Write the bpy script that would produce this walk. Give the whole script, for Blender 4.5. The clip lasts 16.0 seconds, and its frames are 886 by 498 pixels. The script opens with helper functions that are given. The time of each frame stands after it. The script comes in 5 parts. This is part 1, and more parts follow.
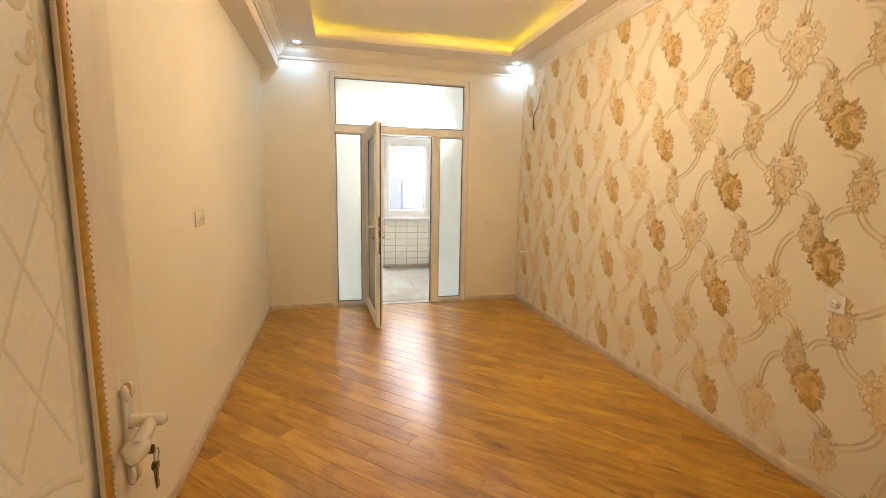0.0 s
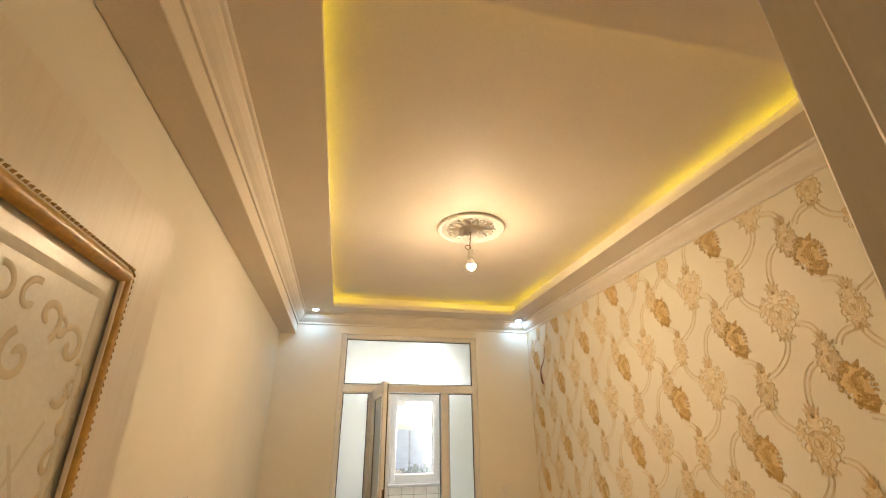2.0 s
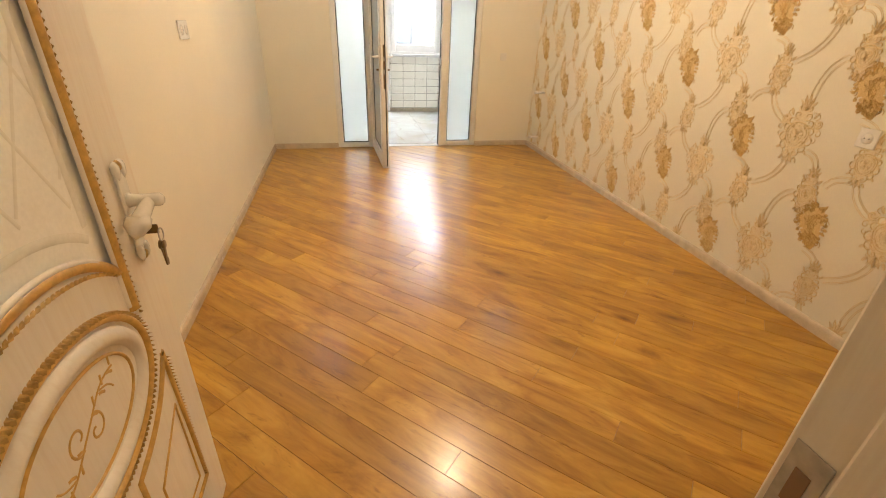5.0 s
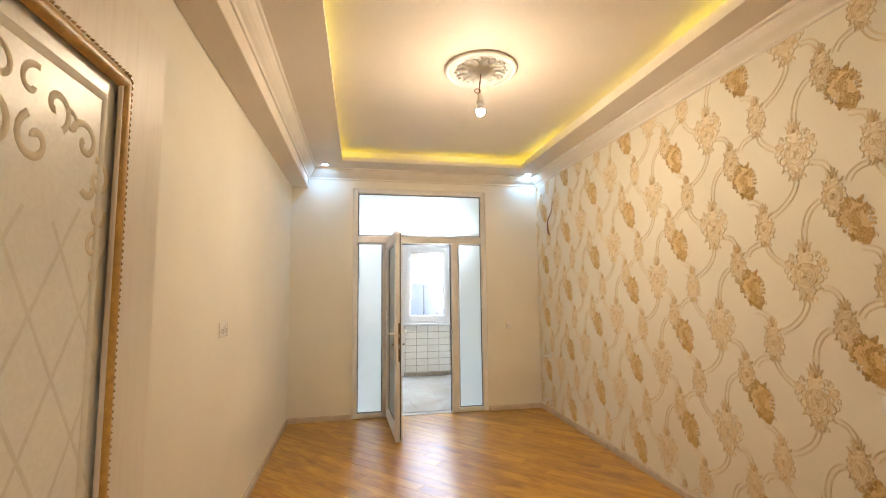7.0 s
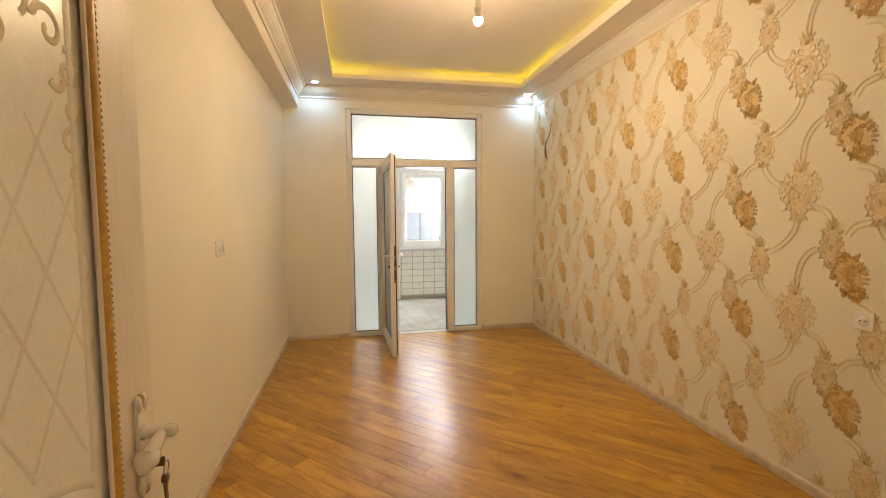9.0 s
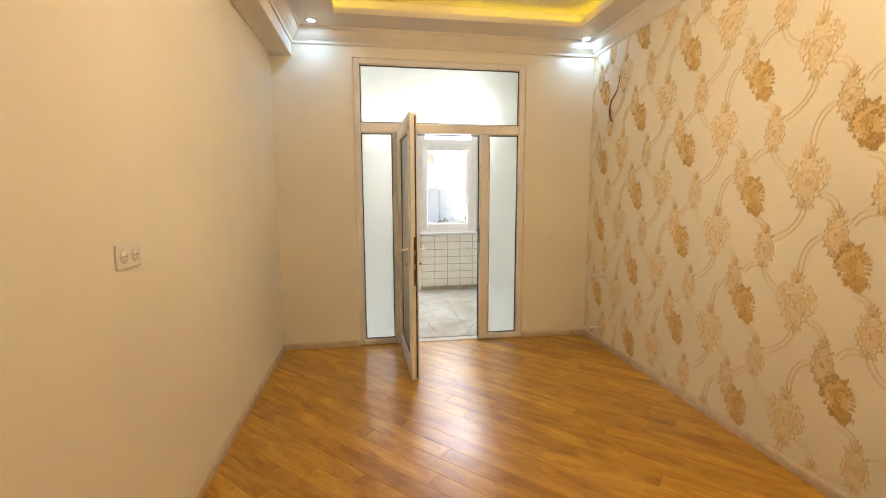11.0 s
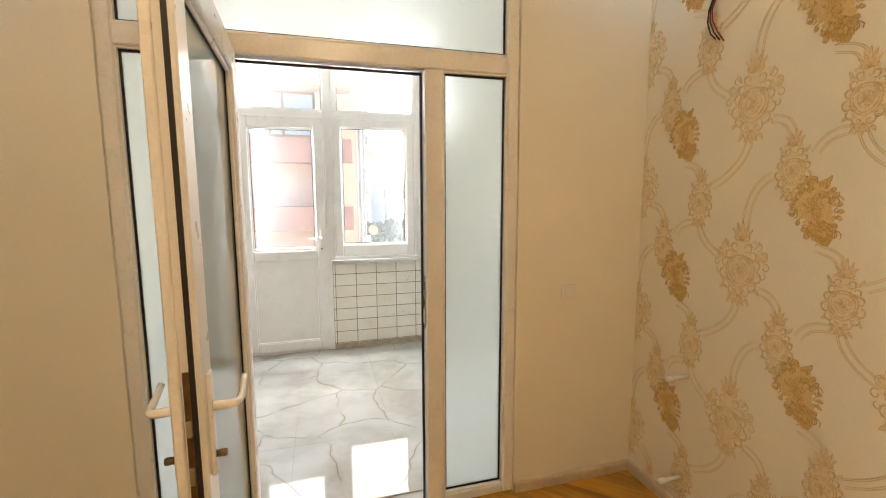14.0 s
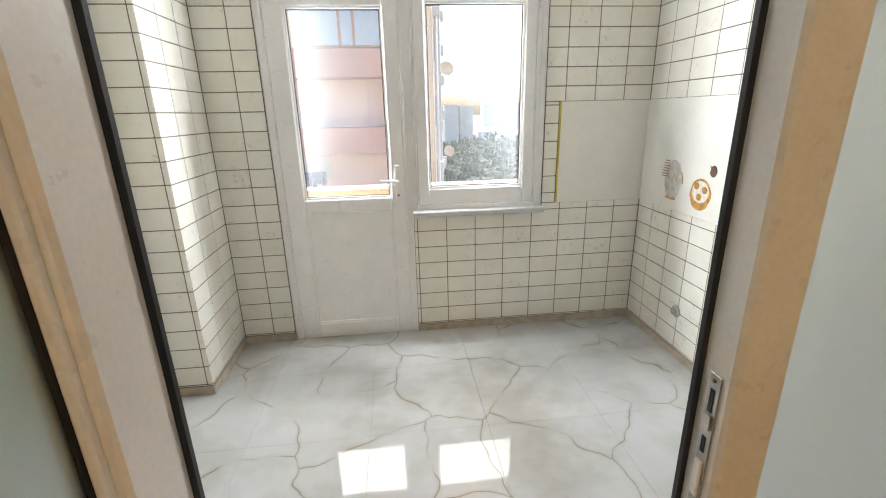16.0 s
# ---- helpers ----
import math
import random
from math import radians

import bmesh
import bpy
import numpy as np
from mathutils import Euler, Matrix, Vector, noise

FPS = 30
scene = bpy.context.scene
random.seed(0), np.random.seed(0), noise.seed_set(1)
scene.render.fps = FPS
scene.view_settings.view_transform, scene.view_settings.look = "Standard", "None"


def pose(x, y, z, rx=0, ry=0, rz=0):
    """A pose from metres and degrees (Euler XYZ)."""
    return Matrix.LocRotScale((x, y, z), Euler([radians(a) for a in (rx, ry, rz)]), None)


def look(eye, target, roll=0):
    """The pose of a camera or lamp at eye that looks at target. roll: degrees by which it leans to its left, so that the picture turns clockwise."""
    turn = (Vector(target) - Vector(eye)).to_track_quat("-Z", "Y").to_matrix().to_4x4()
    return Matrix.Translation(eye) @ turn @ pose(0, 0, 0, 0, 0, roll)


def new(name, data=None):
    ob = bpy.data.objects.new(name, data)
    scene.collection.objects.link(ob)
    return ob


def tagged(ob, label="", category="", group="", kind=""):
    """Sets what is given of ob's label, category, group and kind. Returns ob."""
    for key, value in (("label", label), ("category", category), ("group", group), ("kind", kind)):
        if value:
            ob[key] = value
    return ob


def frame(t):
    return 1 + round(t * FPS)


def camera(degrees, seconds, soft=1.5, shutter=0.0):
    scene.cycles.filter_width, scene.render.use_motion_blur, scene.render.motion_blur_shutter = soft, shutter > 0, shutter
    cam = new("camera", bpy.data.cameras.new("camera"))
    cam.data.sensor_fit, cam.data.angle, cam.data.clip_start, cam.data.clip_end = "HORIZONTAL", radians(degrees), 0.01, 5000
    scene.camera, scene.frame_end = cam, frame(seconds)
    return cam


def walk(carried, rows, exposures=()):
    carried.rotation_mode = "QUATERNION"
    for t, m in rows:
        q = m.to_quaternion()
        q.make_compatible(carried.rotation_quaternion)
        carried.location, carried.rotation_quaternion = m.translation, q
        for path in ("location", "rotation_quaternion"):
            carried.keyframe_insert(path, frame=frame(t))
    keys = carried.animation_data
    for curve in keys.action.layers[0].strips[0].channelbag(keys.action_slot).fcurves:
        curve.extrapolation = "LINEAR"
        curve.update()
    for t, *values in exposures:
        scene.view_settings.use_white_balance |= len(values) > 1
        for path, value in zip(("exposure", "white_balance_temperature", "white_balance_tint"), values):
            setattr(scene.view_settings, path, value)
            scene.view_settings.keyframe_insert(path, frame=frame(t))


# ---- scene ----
cam = camera(91.1, 16.0, soft=1.1)
PATH = [
    (0, (0.25, 0.112, 1.472), (0.725, 2.034, 1.187), 1.0),
    (0.5, (0.244, 0.099, 1.483), (0.726, 2.036, 1.353), 0.0),
    (1, (0.251, 0.101, 1.513), (0.713, 2.028, 1.779), -0.9),
    (1.5, (0.247, 0.072, 1.558), (0.679, 1.893, 2.266), -1.2),
    (2, (0.25, 0.07, 1.589), (0.651, 1.862, 2.382), -0.5),
    (2.5, (0.258, 0.08, 1.56), (0.674, 1.972, 2.055), 0.4),
    (3, (0.283, 0.084, 1.492), (0.716, 2.034, 1.585), 0.4),
    (3.5, (0.287, 0.103, 1.416), (0.708, 2.019, 1.027), 1.6),
    (4, (0.277, 0.121, 1.355), (0.695, 1.89, 0.52), 2.6),
    (4.2, (0.279, 0.123, 1.328), (0.683, 1.849, 0.402), 2.3),
    (6.3, (0.261, 0.095, 1.355), (0.674, 1.935, 0.689), 2.1),
    (6.5, (0.244, 0.106, 1.39), (0.658, 2.019, 0.976), 1.5),
    (7, (0.267, 0.079, 1.477), (0.647, 2.033, 1.669), -0.6),
    (7.5, (0.267, 0.05, 1.541), (0.634, 1.924, 2.135), -1.5),
    (8, (0.264, 0.052, 1.537), (0.583, 1.959, 2.048), -0.5),
    (8.5, (0.283, 0.059, 1.483), (0.664, 2.016, 1.639), -0.1),
    (9, (0.28, 0.077, 1.43), (0.674, 2.032, 1.292), -0.4),
    (9.2, (0.289, 0.084, 1.425), (0.666, 2.042, 1.267), -0.7),
    (11.3, (0.374, 1.416, 1.493), (0.678, 3.377, 1.244), -0.1),
    (11.5, (0.372, 1.578, 1.504), (0.755, 3.538, 1.392), 1.0),
    (12, (0.435, 1.994, 1.525), (0.945, 3.917, 1.323), 1.1),
    (12.5, (0.583, 2.348, 1.506), (1.041, 4.276, 1.231), -0.8),
    (13, (0.671, 2.744, 1.491), (1.289, 4.63, 1.248), 0.9),
    (13.5, (0.79, 3.15, 1.494), (1.451, 5.016, 1.204), 1.0),
    (14, (0.946, 3.501, 1.524), (1.489, 5.41, 1.278), -0.2),
    (14.5, (0.909, 3.892, 1.496), (1.507, 5.776, 1.193), 2.5),
    (15, (0.983, 4.301, 1.487), (1.459, 6.206, 1.108), 1.5),
    (15.5, (1.03, 4.597, 1.508), (1.303, 6.528, 1.065), -1.1),
    (16, (0.949, 4.926, 1.532), (1.146, 6.825, 0.934), -1.4),
]
EXPOSURES = [(0, 4.12, 6500, 10), (1, 3.97, 6500, 10), (2, 3.85, 6500, 10), (3, 4.02, 6500, 10), (4.2, 4.35, 6500, 10), (6.3, 4.48, 5000, 10), (6.6, 4.38, 5300, 10), (7.1, 4.0, 5700, 10), (7.6, 3.92, 6200, 10), (9, 3.92, 6500, 10), (11.5, 3.96, 6500, 10), (12, 3.91, 6500, 10), (14, 3.84, 6500, 10), (14.7, 3.66, 6400, 10), (15.3, 3.43, 6300, 10), (16, 3.43, 6250, 10)]
walk(cam, [(t, look(eye, target, roll)) for t, eye, target, roll in PATH], EXPOSURES)

# ---- world, sun, exposure ----
world = bpy.data.worlds.new("world")
scene.world = world
world.use_nodes = True
wn = world.node_tree
sky = wn.nodes.new("ShaderNodeTexSky")
sky.sky_type, sky.sun_disc = "NISHITA", False
sky.sun_elevation, sky.sun_rotation = radians(58), radians(0)
sky.air_density, sky.dust_density = 1.0, 5.0
wn.nodes["Background"].inputs["Strength"].default_value = 0.050
wn.links.new(sky.outputs[0], wn.nodes["Background"].inputs[0])
sun = new("sun", bpy.data.lights.new("sun", "SUN"))
sun.data.energy, sun.data.angle, sun.data.color = 1.0, radians(10), (1, 0.95, 0.88)
# high in front of the balcony, above its soffit
sun.matrix_world = look((0, math.cos(radians(58)), math.sin(radians(58))), (0, 0, 0))

# daylight of the balcony door and window: lamps in the head and the reveals of their opening


def daylight(at, towards, wide, high, watts):
    d = new("window_daylight", bpy.data.lights.new("window_daylight", "AREA"))
    d.data.shape, d.data.size, d.data.size_y = "RECTANGLE", wide, high
    d.data.energy, d.data.color = watts, (0.93, 0.97, 1.0)
    d.matrix_world = look(at, towards)


daylight((1.06, 7.985, 2.862), (1.06, 7.285, 1.95), 1.66, 0.10, 9.2)
daylight((0.235, 8.00, 1.85), (1.2, 7.2, 1.75), 0.10, 1.7, 6.0)
daylight((1.900, 8.00, 1.85), (0.9, 7.2, 1.75), 0.10, 1.7, 6.0)

# ---- materials ----


def shader(name, rough=0.5, metal=0.0, spec=0.5):
    m = bpy.data.materials.new(name)
    m.use_nodes = True
    b = m.node_tree.nodes["Principled BSDF"]
    b.inputs["Roughness"].default_value, b.inputs["Metallic"].default_value = rough, metal
    b.inputs["Specular IOR Level"].default_value = spec
    return m, m.node_tree, b


def node(nt, kind, **vals):
    n = nt.nodes.new("ShaderNode" + kind)
    for k, v in vals.items():
        if k in n.inputs:
            n.inputs[k].default_value = v
    return n


def ramp(nt, src, stops):
    r = nt.nodes.new("ShaderNodeValToRGB")
    els = r.color_ramp.elements
    while len(els) < len(stops):
        els.new(0.5)
    for e, (p, c) in zip(els, stops):
        e.position, e.color = p, (*c, 1)
    nt.links.new(src, r.inputs[0])
    return r.outputs[0]


def mixed(nt, fac, a, b, mode="MIX"):
    n = nt.nodes.new("ShaderNodeMix")
    n.data_type, n.blend_type = "RGBA", mode
    for s, v in ((n.inputs[0], fac), (n.inputs[6], a), (n.inputs[7], b)):
        if isinstance(v, bpy.types.NodeSocket):
            nt.links.new(v, s)
        elif isinstance(v, tuple):
            s.default_value = (*v, 1)
        else:
            s.default_value = v
    return n.outputs[2]


def coords(nt, scale=(1, 1, 1), by_object=False):
    tc = nt.nodes.new("ShaderNodeTexCoord")
    mp = nt.nodes.new("ShaderNodeMapping")
    mp.inputs["Scale"].default_value = scale
    nt.links.new(tc.outputs["Object"], mp.inputs["Vector"])
    if by_object:
        info = nt.nodes.new("ShaderNodeObjectInfo")
        mul = node(nt, "VectorMath")
        mul.operation = "MULTIPLY"
        mul.inputs[1].default_value = (37, 61, 23)
        comb = nt.nodes.new("ShaderNodeCombineXYZ")
        for i in range(3):
            nt.links.new(info.outputs["Random"], comb.inputs[i])
        nt.links.new(comb.outputs[0], mul.inputs[0])
        nt.links.new(mul.outputs[0], mp.inputs["Location"])
    return mp.outputs[0]


def bump(nt, b, height, strength=0.2, distance=0.002):
    n = node(nt, "Bump", Strength=strength, Distance=distance)
    nt.links.new(height, n.inputs["Height"])
    nt.links.new(n.outputs[0], b.inputs["Normal"])


def noise_tex(nt, vec, scale, detail=4, rough=0.55, dist=0.0):
    n = node(nt, "TexNoise", Scale=scale, Detail=detail, Roughness=rough, Distortion=dist)
    nt.links.new(vec, n.inputs["Vector"])
    return n.outputs["Fac"]


def plain(name, colour, rough=0.5, metal=0.0, var=0.08, scale=6.0, grain=120.0, relief=0.06, spec=0.5):
    """Paint, plastic, metal: two scales of colour variation and a fine relief."""
    m, nt, b = shader(name, rough, metal, spec)
    v = coords(nt)
    dark = tuple(c * (1 - var * 1.6) for c in colour)
    lite = tuple(min(1, c * (1 + var * 0.5)) for c in colour)
    big = ramp(nt, noise_tex(nt, v, scale), [(0.3, dark), (0.7, lite)])
    fine = ramp(nt, noise_tex(nt, v, grain, 2), [(0.3, (0.94, 0.94, 0.94)), (0.7, (1, 1, 1))])
    nt.links.new(mixed(nt, 1.0, big, fine, "MULTIPLY"), b.inputs["Base Color"])
    r = nt.nodes.new("ShaderNodeMapRange")
    r.inputs[3].default_value, r.inputs[4].default_value = rough * 0.85, min(1, rough * 1.2)
    nt.links.new(noise_tex(nt, v, scale * 3), r.inputs[0])
    nt.links.new(r.outputs[0], b.inputs["Roughness"])
    bump(nt, b, noise_tex(nt, v, grain, 3), relief, 0.001)
    return m


def glow(name, colour, strength):
    m = bpy.data.materials.new(name)
    m.use_nodes = True
    nt = m.node_tree
    nt.nodes.remove(nt.nodes["Principled BSDF"])
    e = node(nt, "Emission", Strength=strength)
    e.inputs[0].default_value = (*colour, 1)
    nt.links.new(e.outputs[0], nt.nodes["Material Output"].inputs[0])
    return m


def glass(name, tint, frost=0.0, veil=0.04, rough=0.02, waves=0.0, chalk=0.0, ior=1.5):
    """Window glass: clear with a milky veil for outdoor haze, or frosted, which scatters the light behind it."""
    m = bpy.data.materials.new(name)
    m.use_nodes = True
    nt = m.node_tree
    nt.nodes.remove(nt.nodes["Principled BSDF"])
    clear = node(nt, "BsdfRefraction", Roughness=0.55, IOR=1.35) if frost and not chalk else node(nt, "BsdfTransparent")
    clear.inputs[0].default_value = (*tint, 1)
    milk = node(nt, "BsdfTranslucent")
    milk.inputs[0].default_value = (*tint, 1)
    a = nt.nodes.new("ShaderNodeMixShader")
    a.inputs[0].default_value = frost if frost else veil
    nt.links.new(clear.outputs[0], a.inputs[1])
    if chalk:
        dull = node(nt, "BsdfDiffuse")
        dull.inputs[0].default_value = (*tint, 1)
        both = nt.nodes.new("ShaderNodeMixShader")
        both.inputs[0].default_value = chalk
        nt.links.new(milk.outputs[0], both.inputs[1])
        nt.links.new(dull.outputs[0], both.inputs[2])
        milk = both
    nt.links.new(milk.outputs[0], a.inputs[2])
    gloss = node(nt, "BsdfGlossy", Roughness=rough)
    facing = node(nt, "LayerWeight", Blend=0.5)
    power = nt.nodes.new("ShaderNodeMath")
    power.operation = "POWER"
    power.inputs[1].default_value = 5.0
    nt.links.new(facing.outputs["Facing"], power.inputs[0])
    fres = nt.nodes.new("ShaderNodeMath")
    fres.operation = "MULTIPLY_ADD"
    f0 = ((ior - 1) / (ior + 1)) ** 2
    fres.inputs[1].default_value, fres.inputs[2].default_value = 1 - f0, f0
    nt.links.new(power.outputs[0], fres.inputs[0])
    b = nt.nodes.new("ShaderNodeMixShader")
    nt.links.new(fres.outputs[0], b.inputs[0])
    nt.links.new(a.outputs[0], b.inputs[1])
    nt.links.new(gloss.outputs[0], b.inputs[2])
    if waves:
        bn = node(nt, "Bump", Strength=waves, Distance=0.002)
        nt.links.new(noise_tex(nt, coords(nt), 160, 2), bn.inputs["Height"])
        nt.links.new(bn.outputs[0], gloss.inputs["Normal"])
    nt.links.new(b.outputs[0], nt.nodes["Material Output"].inputs[0])
    return m


def make_laminate():
    m, nt, b = shader("oak_laminate", 0.24)
    grain = noise_tex(nt, coords(nt, (0.9, 16, 1), True), 2.4, 6, 0.6, 0.5)
    soft = noise_tex(nt, coords(nt, (1.0, 3.6, 1), True), 1.9, 6, 0.62, 1.6)
    c1 = ramp(nt, soft, [(0.26, (0.28, 0.125, 0.010)), (0.40, (0.42, 0.205, 0.018)), (0.54, (0.54, 0.29, 0.030)), (0.74, (0.66, 0.385, 0.055))])
    c2 = ramp(nt, grain, [(0.30, (0.70, 0.62, 0.50)), (0.52, (1, 1, 1))])
    col = mixed(nt, 0.5, c1, c2, "MULTIPLY")
    fleck = ramp(nt, noise_tex(nt, coords(nt, (2.2, 12, 1), True), 3.0, 4, 0.65, 1.2), [(0.30, (0.40, 0.27, 0.16)), (0.40, (1, 1, 1))])
    col = mixed(nt, 0.5, col, fleck, "MULTIPLY")
    knot = node(nt, "TexVoronoi", Scale=1.25)
    nt.links.new(coords(nt, (1, 2.4, 1), True), knot.inputs["Vector"])
    kc = ramp(nt, knot.outputs["Distance"], [(0.012, (0.22, 0.11, 0.05)), (0.045, (0.6, 0.46, 0.32)), (0.12, (1, 1, 1))])
    col = mixed(nt, 0.8, col, kc, "MULTIPLY")
    info = nt.nodes.new("ShaderNodeObjectInfo")
    tone = ramp(nt, info.outputs["Random"], [(0.0, (0.78, 0.74, 0.68)), (0.5, (0.96, 0.95, 0.93)), (1.0, (1.08, 1.08, 1.07))])
    col = mixed(nt, 1.0, col, tone, "MULTIPLY")
    nt.links.new(col, b.inputs["Base Color"])
    r = nt.nodes.new("ShaderNodeMapRange")
    r.inputs[3].default_value, r.inputs[4].default_value = 0.25, 0.38
    nt.links.new(soft, r.inputs[0])
    nt.links.new(r.outputs[0], b.inputs["Roughness"])
    b.inputs["Coat Weight"].default_value, b.inputs["Coat Roughness"].default_value = 0.40, 0.20
    bump(nt, b, mixed(nt, 0.35, noise_tex(nt, coords(nt, (1, 1, 1), True), 6.0, 2), grain), 0.14, 0.002)
    return m


def make_marble():
    m, nt, b = shader("veined_marble", 0.035)
    v = nt.nodes.new("ShaderNodeNewGeometry").outputs["Position"]
    warp = node(nt, "TexNoise", Scale=2.6, Detail=2.5, Roughness=0.5)
    nt.links.new(v, warp.inputs["Vector"])
    add = nt.nodes.new("ShaderNodeVectorMath")
    add.operation = "MULTIPLY_ADD"
    nt.links.new(warp.outputs["Color"], add.inputs[0])
    add.inputs[1].default_value = (0.30, 0.30, 0.0)
    nt.links.new(v, add.inputs[2])
    vor = nt.nodes.new("ShaderNodeTexVoronoi")
    vor.feature, vor.voronoi_dimensions = "DISTANCE_TO_EDGE", "2D"
    vor.inputs["Scale"].default_value = 1.75
    nt.links.new(add.outputs[0], vor.inputs["Vector"])
    thin = ramp(nt, vor.outputs["Distance"], [(0.0, (0.50, 0.41, 0.30)), (0.004, (0.72, 0.66, 0.57)), (0.009, (0.92, 0.905, 0.87)), (0.04, (1, 1, 1))])
    cloud = ramp(nt, noise_tex(nt, v, 2.2, 5), [(0.3, (0.46, 0.455, 0.44)), (0.65, (0.57, 0.575, 0.57))])
    keep = ramp(nt, noise_tex(nt, v, 3.5, 2), [(0.40, (0, 0, 0)), (0.52, (1, 1, 1))])
    vein = mixed(nt, keep, (0.93, 0.92, 0.9), thin)
    dust = ramp(nt, noise_tex(nt, v, 1.1, 6, 0.6), [(0.36, (0.91, 0.88, 0.82)), (0.48, (1, 1, 1))])
    nt.links.new(mixed(nt, 1.0, mixed(nt, 1.0, cloud, vein, "MULTIPLY"), dust, "MULTIPLY"), b.inputs["Base Color"])
    b.inputs["Coat Weight"].default_value, b.inputs["Coat Roughness"].default_value = 0.3, 0.012
    bump(nt, b, noise_tex(nt, v, 9), 0.01, 0.002)
    return m


def make_tile():
    m, nt, b = shader("cream_glazed_tile", 0.22)
    v = coords(nt, (1, 1, 1), True)
    base = ramp(nt, noise_tex(nt, v, 5, 3), [(0.3, (0.79, 0.755, 0.665)), (0.7, (0.86, 0.835, 0.755))])
    marks = ramp(nt, noise_tex(nt, v, 38, 5, 0.7), [(0.36, (0.62, 0.6, 0.55)), (0.46, (1, 1, 1))])
    where = ramp(nt, noise_tex(nt, v, 6.5, 2), [(0.55, (0, 0, 0)), (0.66, (1, 1, 1))])
    nt.links.new(mixed(nt, where, base, mixed(nt, 0.7, base, marks, "MULTIPLY")), b.inputs["Base Color"])
    bump(nt, b, noise_tex(nt, v, 30, 3), 0.05, 0.001)
    return m


def make_wallpaper(name, colour, weave):
    m, nt, b = shader(name, 0.62)
    v = coords(nt)
    big = ramp(nt, noise_tex(nt, v, 1.1, 4), [(0.3, tuple(c * 0.93 for c in colour)), (0.7, colour)])
    fibres = noise_tex(nt, coords(nt, (60, 60, 9)), 5, 4, 0.7)
    fc = ramp(nt, fibres, [(0.3, (1 - weave,) * 3), (0.7, (1, 1, 1))])
    nt.links.new(mixed(nt, 1.0, big, fc, "MULTIPLY"), b.inputs["Base Color"])
    bump(nt, b, fibres, 0.25, 0.001)
    return m


def make_doorwood():
    m, nt, b = shader("cream_grained_door_paint", 0.42)
    v = coords(nt, (34, 34, 2.2))
    g = noise_tex(nt, v, 2.4, 8, 0.65, 0.5)
    c = ramp(nt, g, [(0.3, (0.78, 0.70, 0.58)), (0.5, (0.825, 0.76, 0.65)), (0.75, (0.85, 0.79, 0.69))])
    nt.links.new(c, b.inputs["Base Color"])
    bump(nt, b, g, 0.12, 0.001)
    return m


def make_pattern(name, lo, hi, scale, metal):
    m, nt, b = shader(name, 0.42, metal)
    v = coords(nt)
    c = ramp(nt, noise_tex(nt, v, scale, 5, 0.75), [(0.34, lo), (0.62, hi)])
    nt.links.new(c, b.inputs["Base Color"])
    bump(nt, b, noise_tex(nt, v, 240, 3), 0.5, 0.001)
    return m


def make_leaves():
    m, nt, b = shader("tree_foliage", 0.7)
    v = coords(nt)
    # leaf greens paled in the colour itself to stand in for distance haze
    c = ramp(nt, noise_tex(nt, v, 0.15, 6, 0.7), [(0.3, (0.115, 0.14, 0.10)), (0.5, (0.135, 0.165, 0.12)), (0.75, (0.15, 0.18, 0.13))])
    nt.links.new(c, b.inputs["Base Color"])
    through_leaf = nt.nodes.new("ShaderNodeBsdfTranslucent")
    nt.links.new(c, through_leaf.inputs[0])
    both = nt.nodes.new("ShaderNodeMixShader")
    both.inputs[0].default_value = 0.5
    nt.links.new(b.outputs[0], both.inputs[1])
    nt.links.new(through_leaf.outputs[0], both.inputs[2])
    nt.links.new(both.outputs[0], nt.nodes["Material Output"].inputs[0])
    return m


M_WALL = make_wallpaper("cream_wallpaper", (0.89, 0.85, 0.745), 0.05)
M_PAPER = make_wallpaper("ivory_damask_paper", (0.87, 0.82, 0.69), 0.07)
M_TAN = make_pattern("tan_damask_print", (0.73, 0.61, 0.395), (0.84, 0.75, 0.57), 120, 0.0)
M_TANLINE = make_pattern("tan_damask_outline", (0.59, 0.43, 0.185), (0.78, 0.63, 0.365), 150, 0.0)
M_GOLDPRINT = make_pattern("gold_damask_print", (0.60, 0.43, 0.165), (0.77, 0.60, 0.31), 170, 0.0)
M_GOLDLINE = make_pattern("brown_damask_outline", (0.45, 0.28, 0.075), (0.68, 0.48, 0.185), 160, 0.0)
M_CEIL = plain("ceiling_paint", (0.83, 0.765, 0.67), 0.6, var=0.03, scale=1.5)
M_TRIM = plain("white_plaster_trim", (0.86, 0.845, 0.81), 0.45, var=0.03)
M_CROWN = plain("cream_plaster_crown", (0.82, 0.765, 0.675), 0.55, var=0.03)
M_LAM = make_laminate()
M_JOINT = plain("dark_joint", (0.24, 0.115, 0.030), 0.6)
M_SKIRT = plain("greige_skirting", (0.66, 0.55, 0.42), 0.25, var=0.12, scale=14)
M_PVC = plain("white_pvc", (0.86, 0.845, 0.825), 0.28, var=0.03, relief=0.02)
M_GASKET = plain("black_rubber", (0.018, 0.018, 0.02), 0.55)
M_FROST = glass("frosted_glass", (0.90, 0.925, 0.91), frost=0.28, rough=0.16, waves=0.6)
M_LEAFGLASS = glass("obscure_door_glass", (0.87, 0.96, 0.95), frost=0.35, rough=0.02, waves=0.02, ior=2.4)
M_ETCHED = plain("etched_cream_glass", (0.96, 0.95, 0.89), 0.3, var=0.03, relief=0.02)
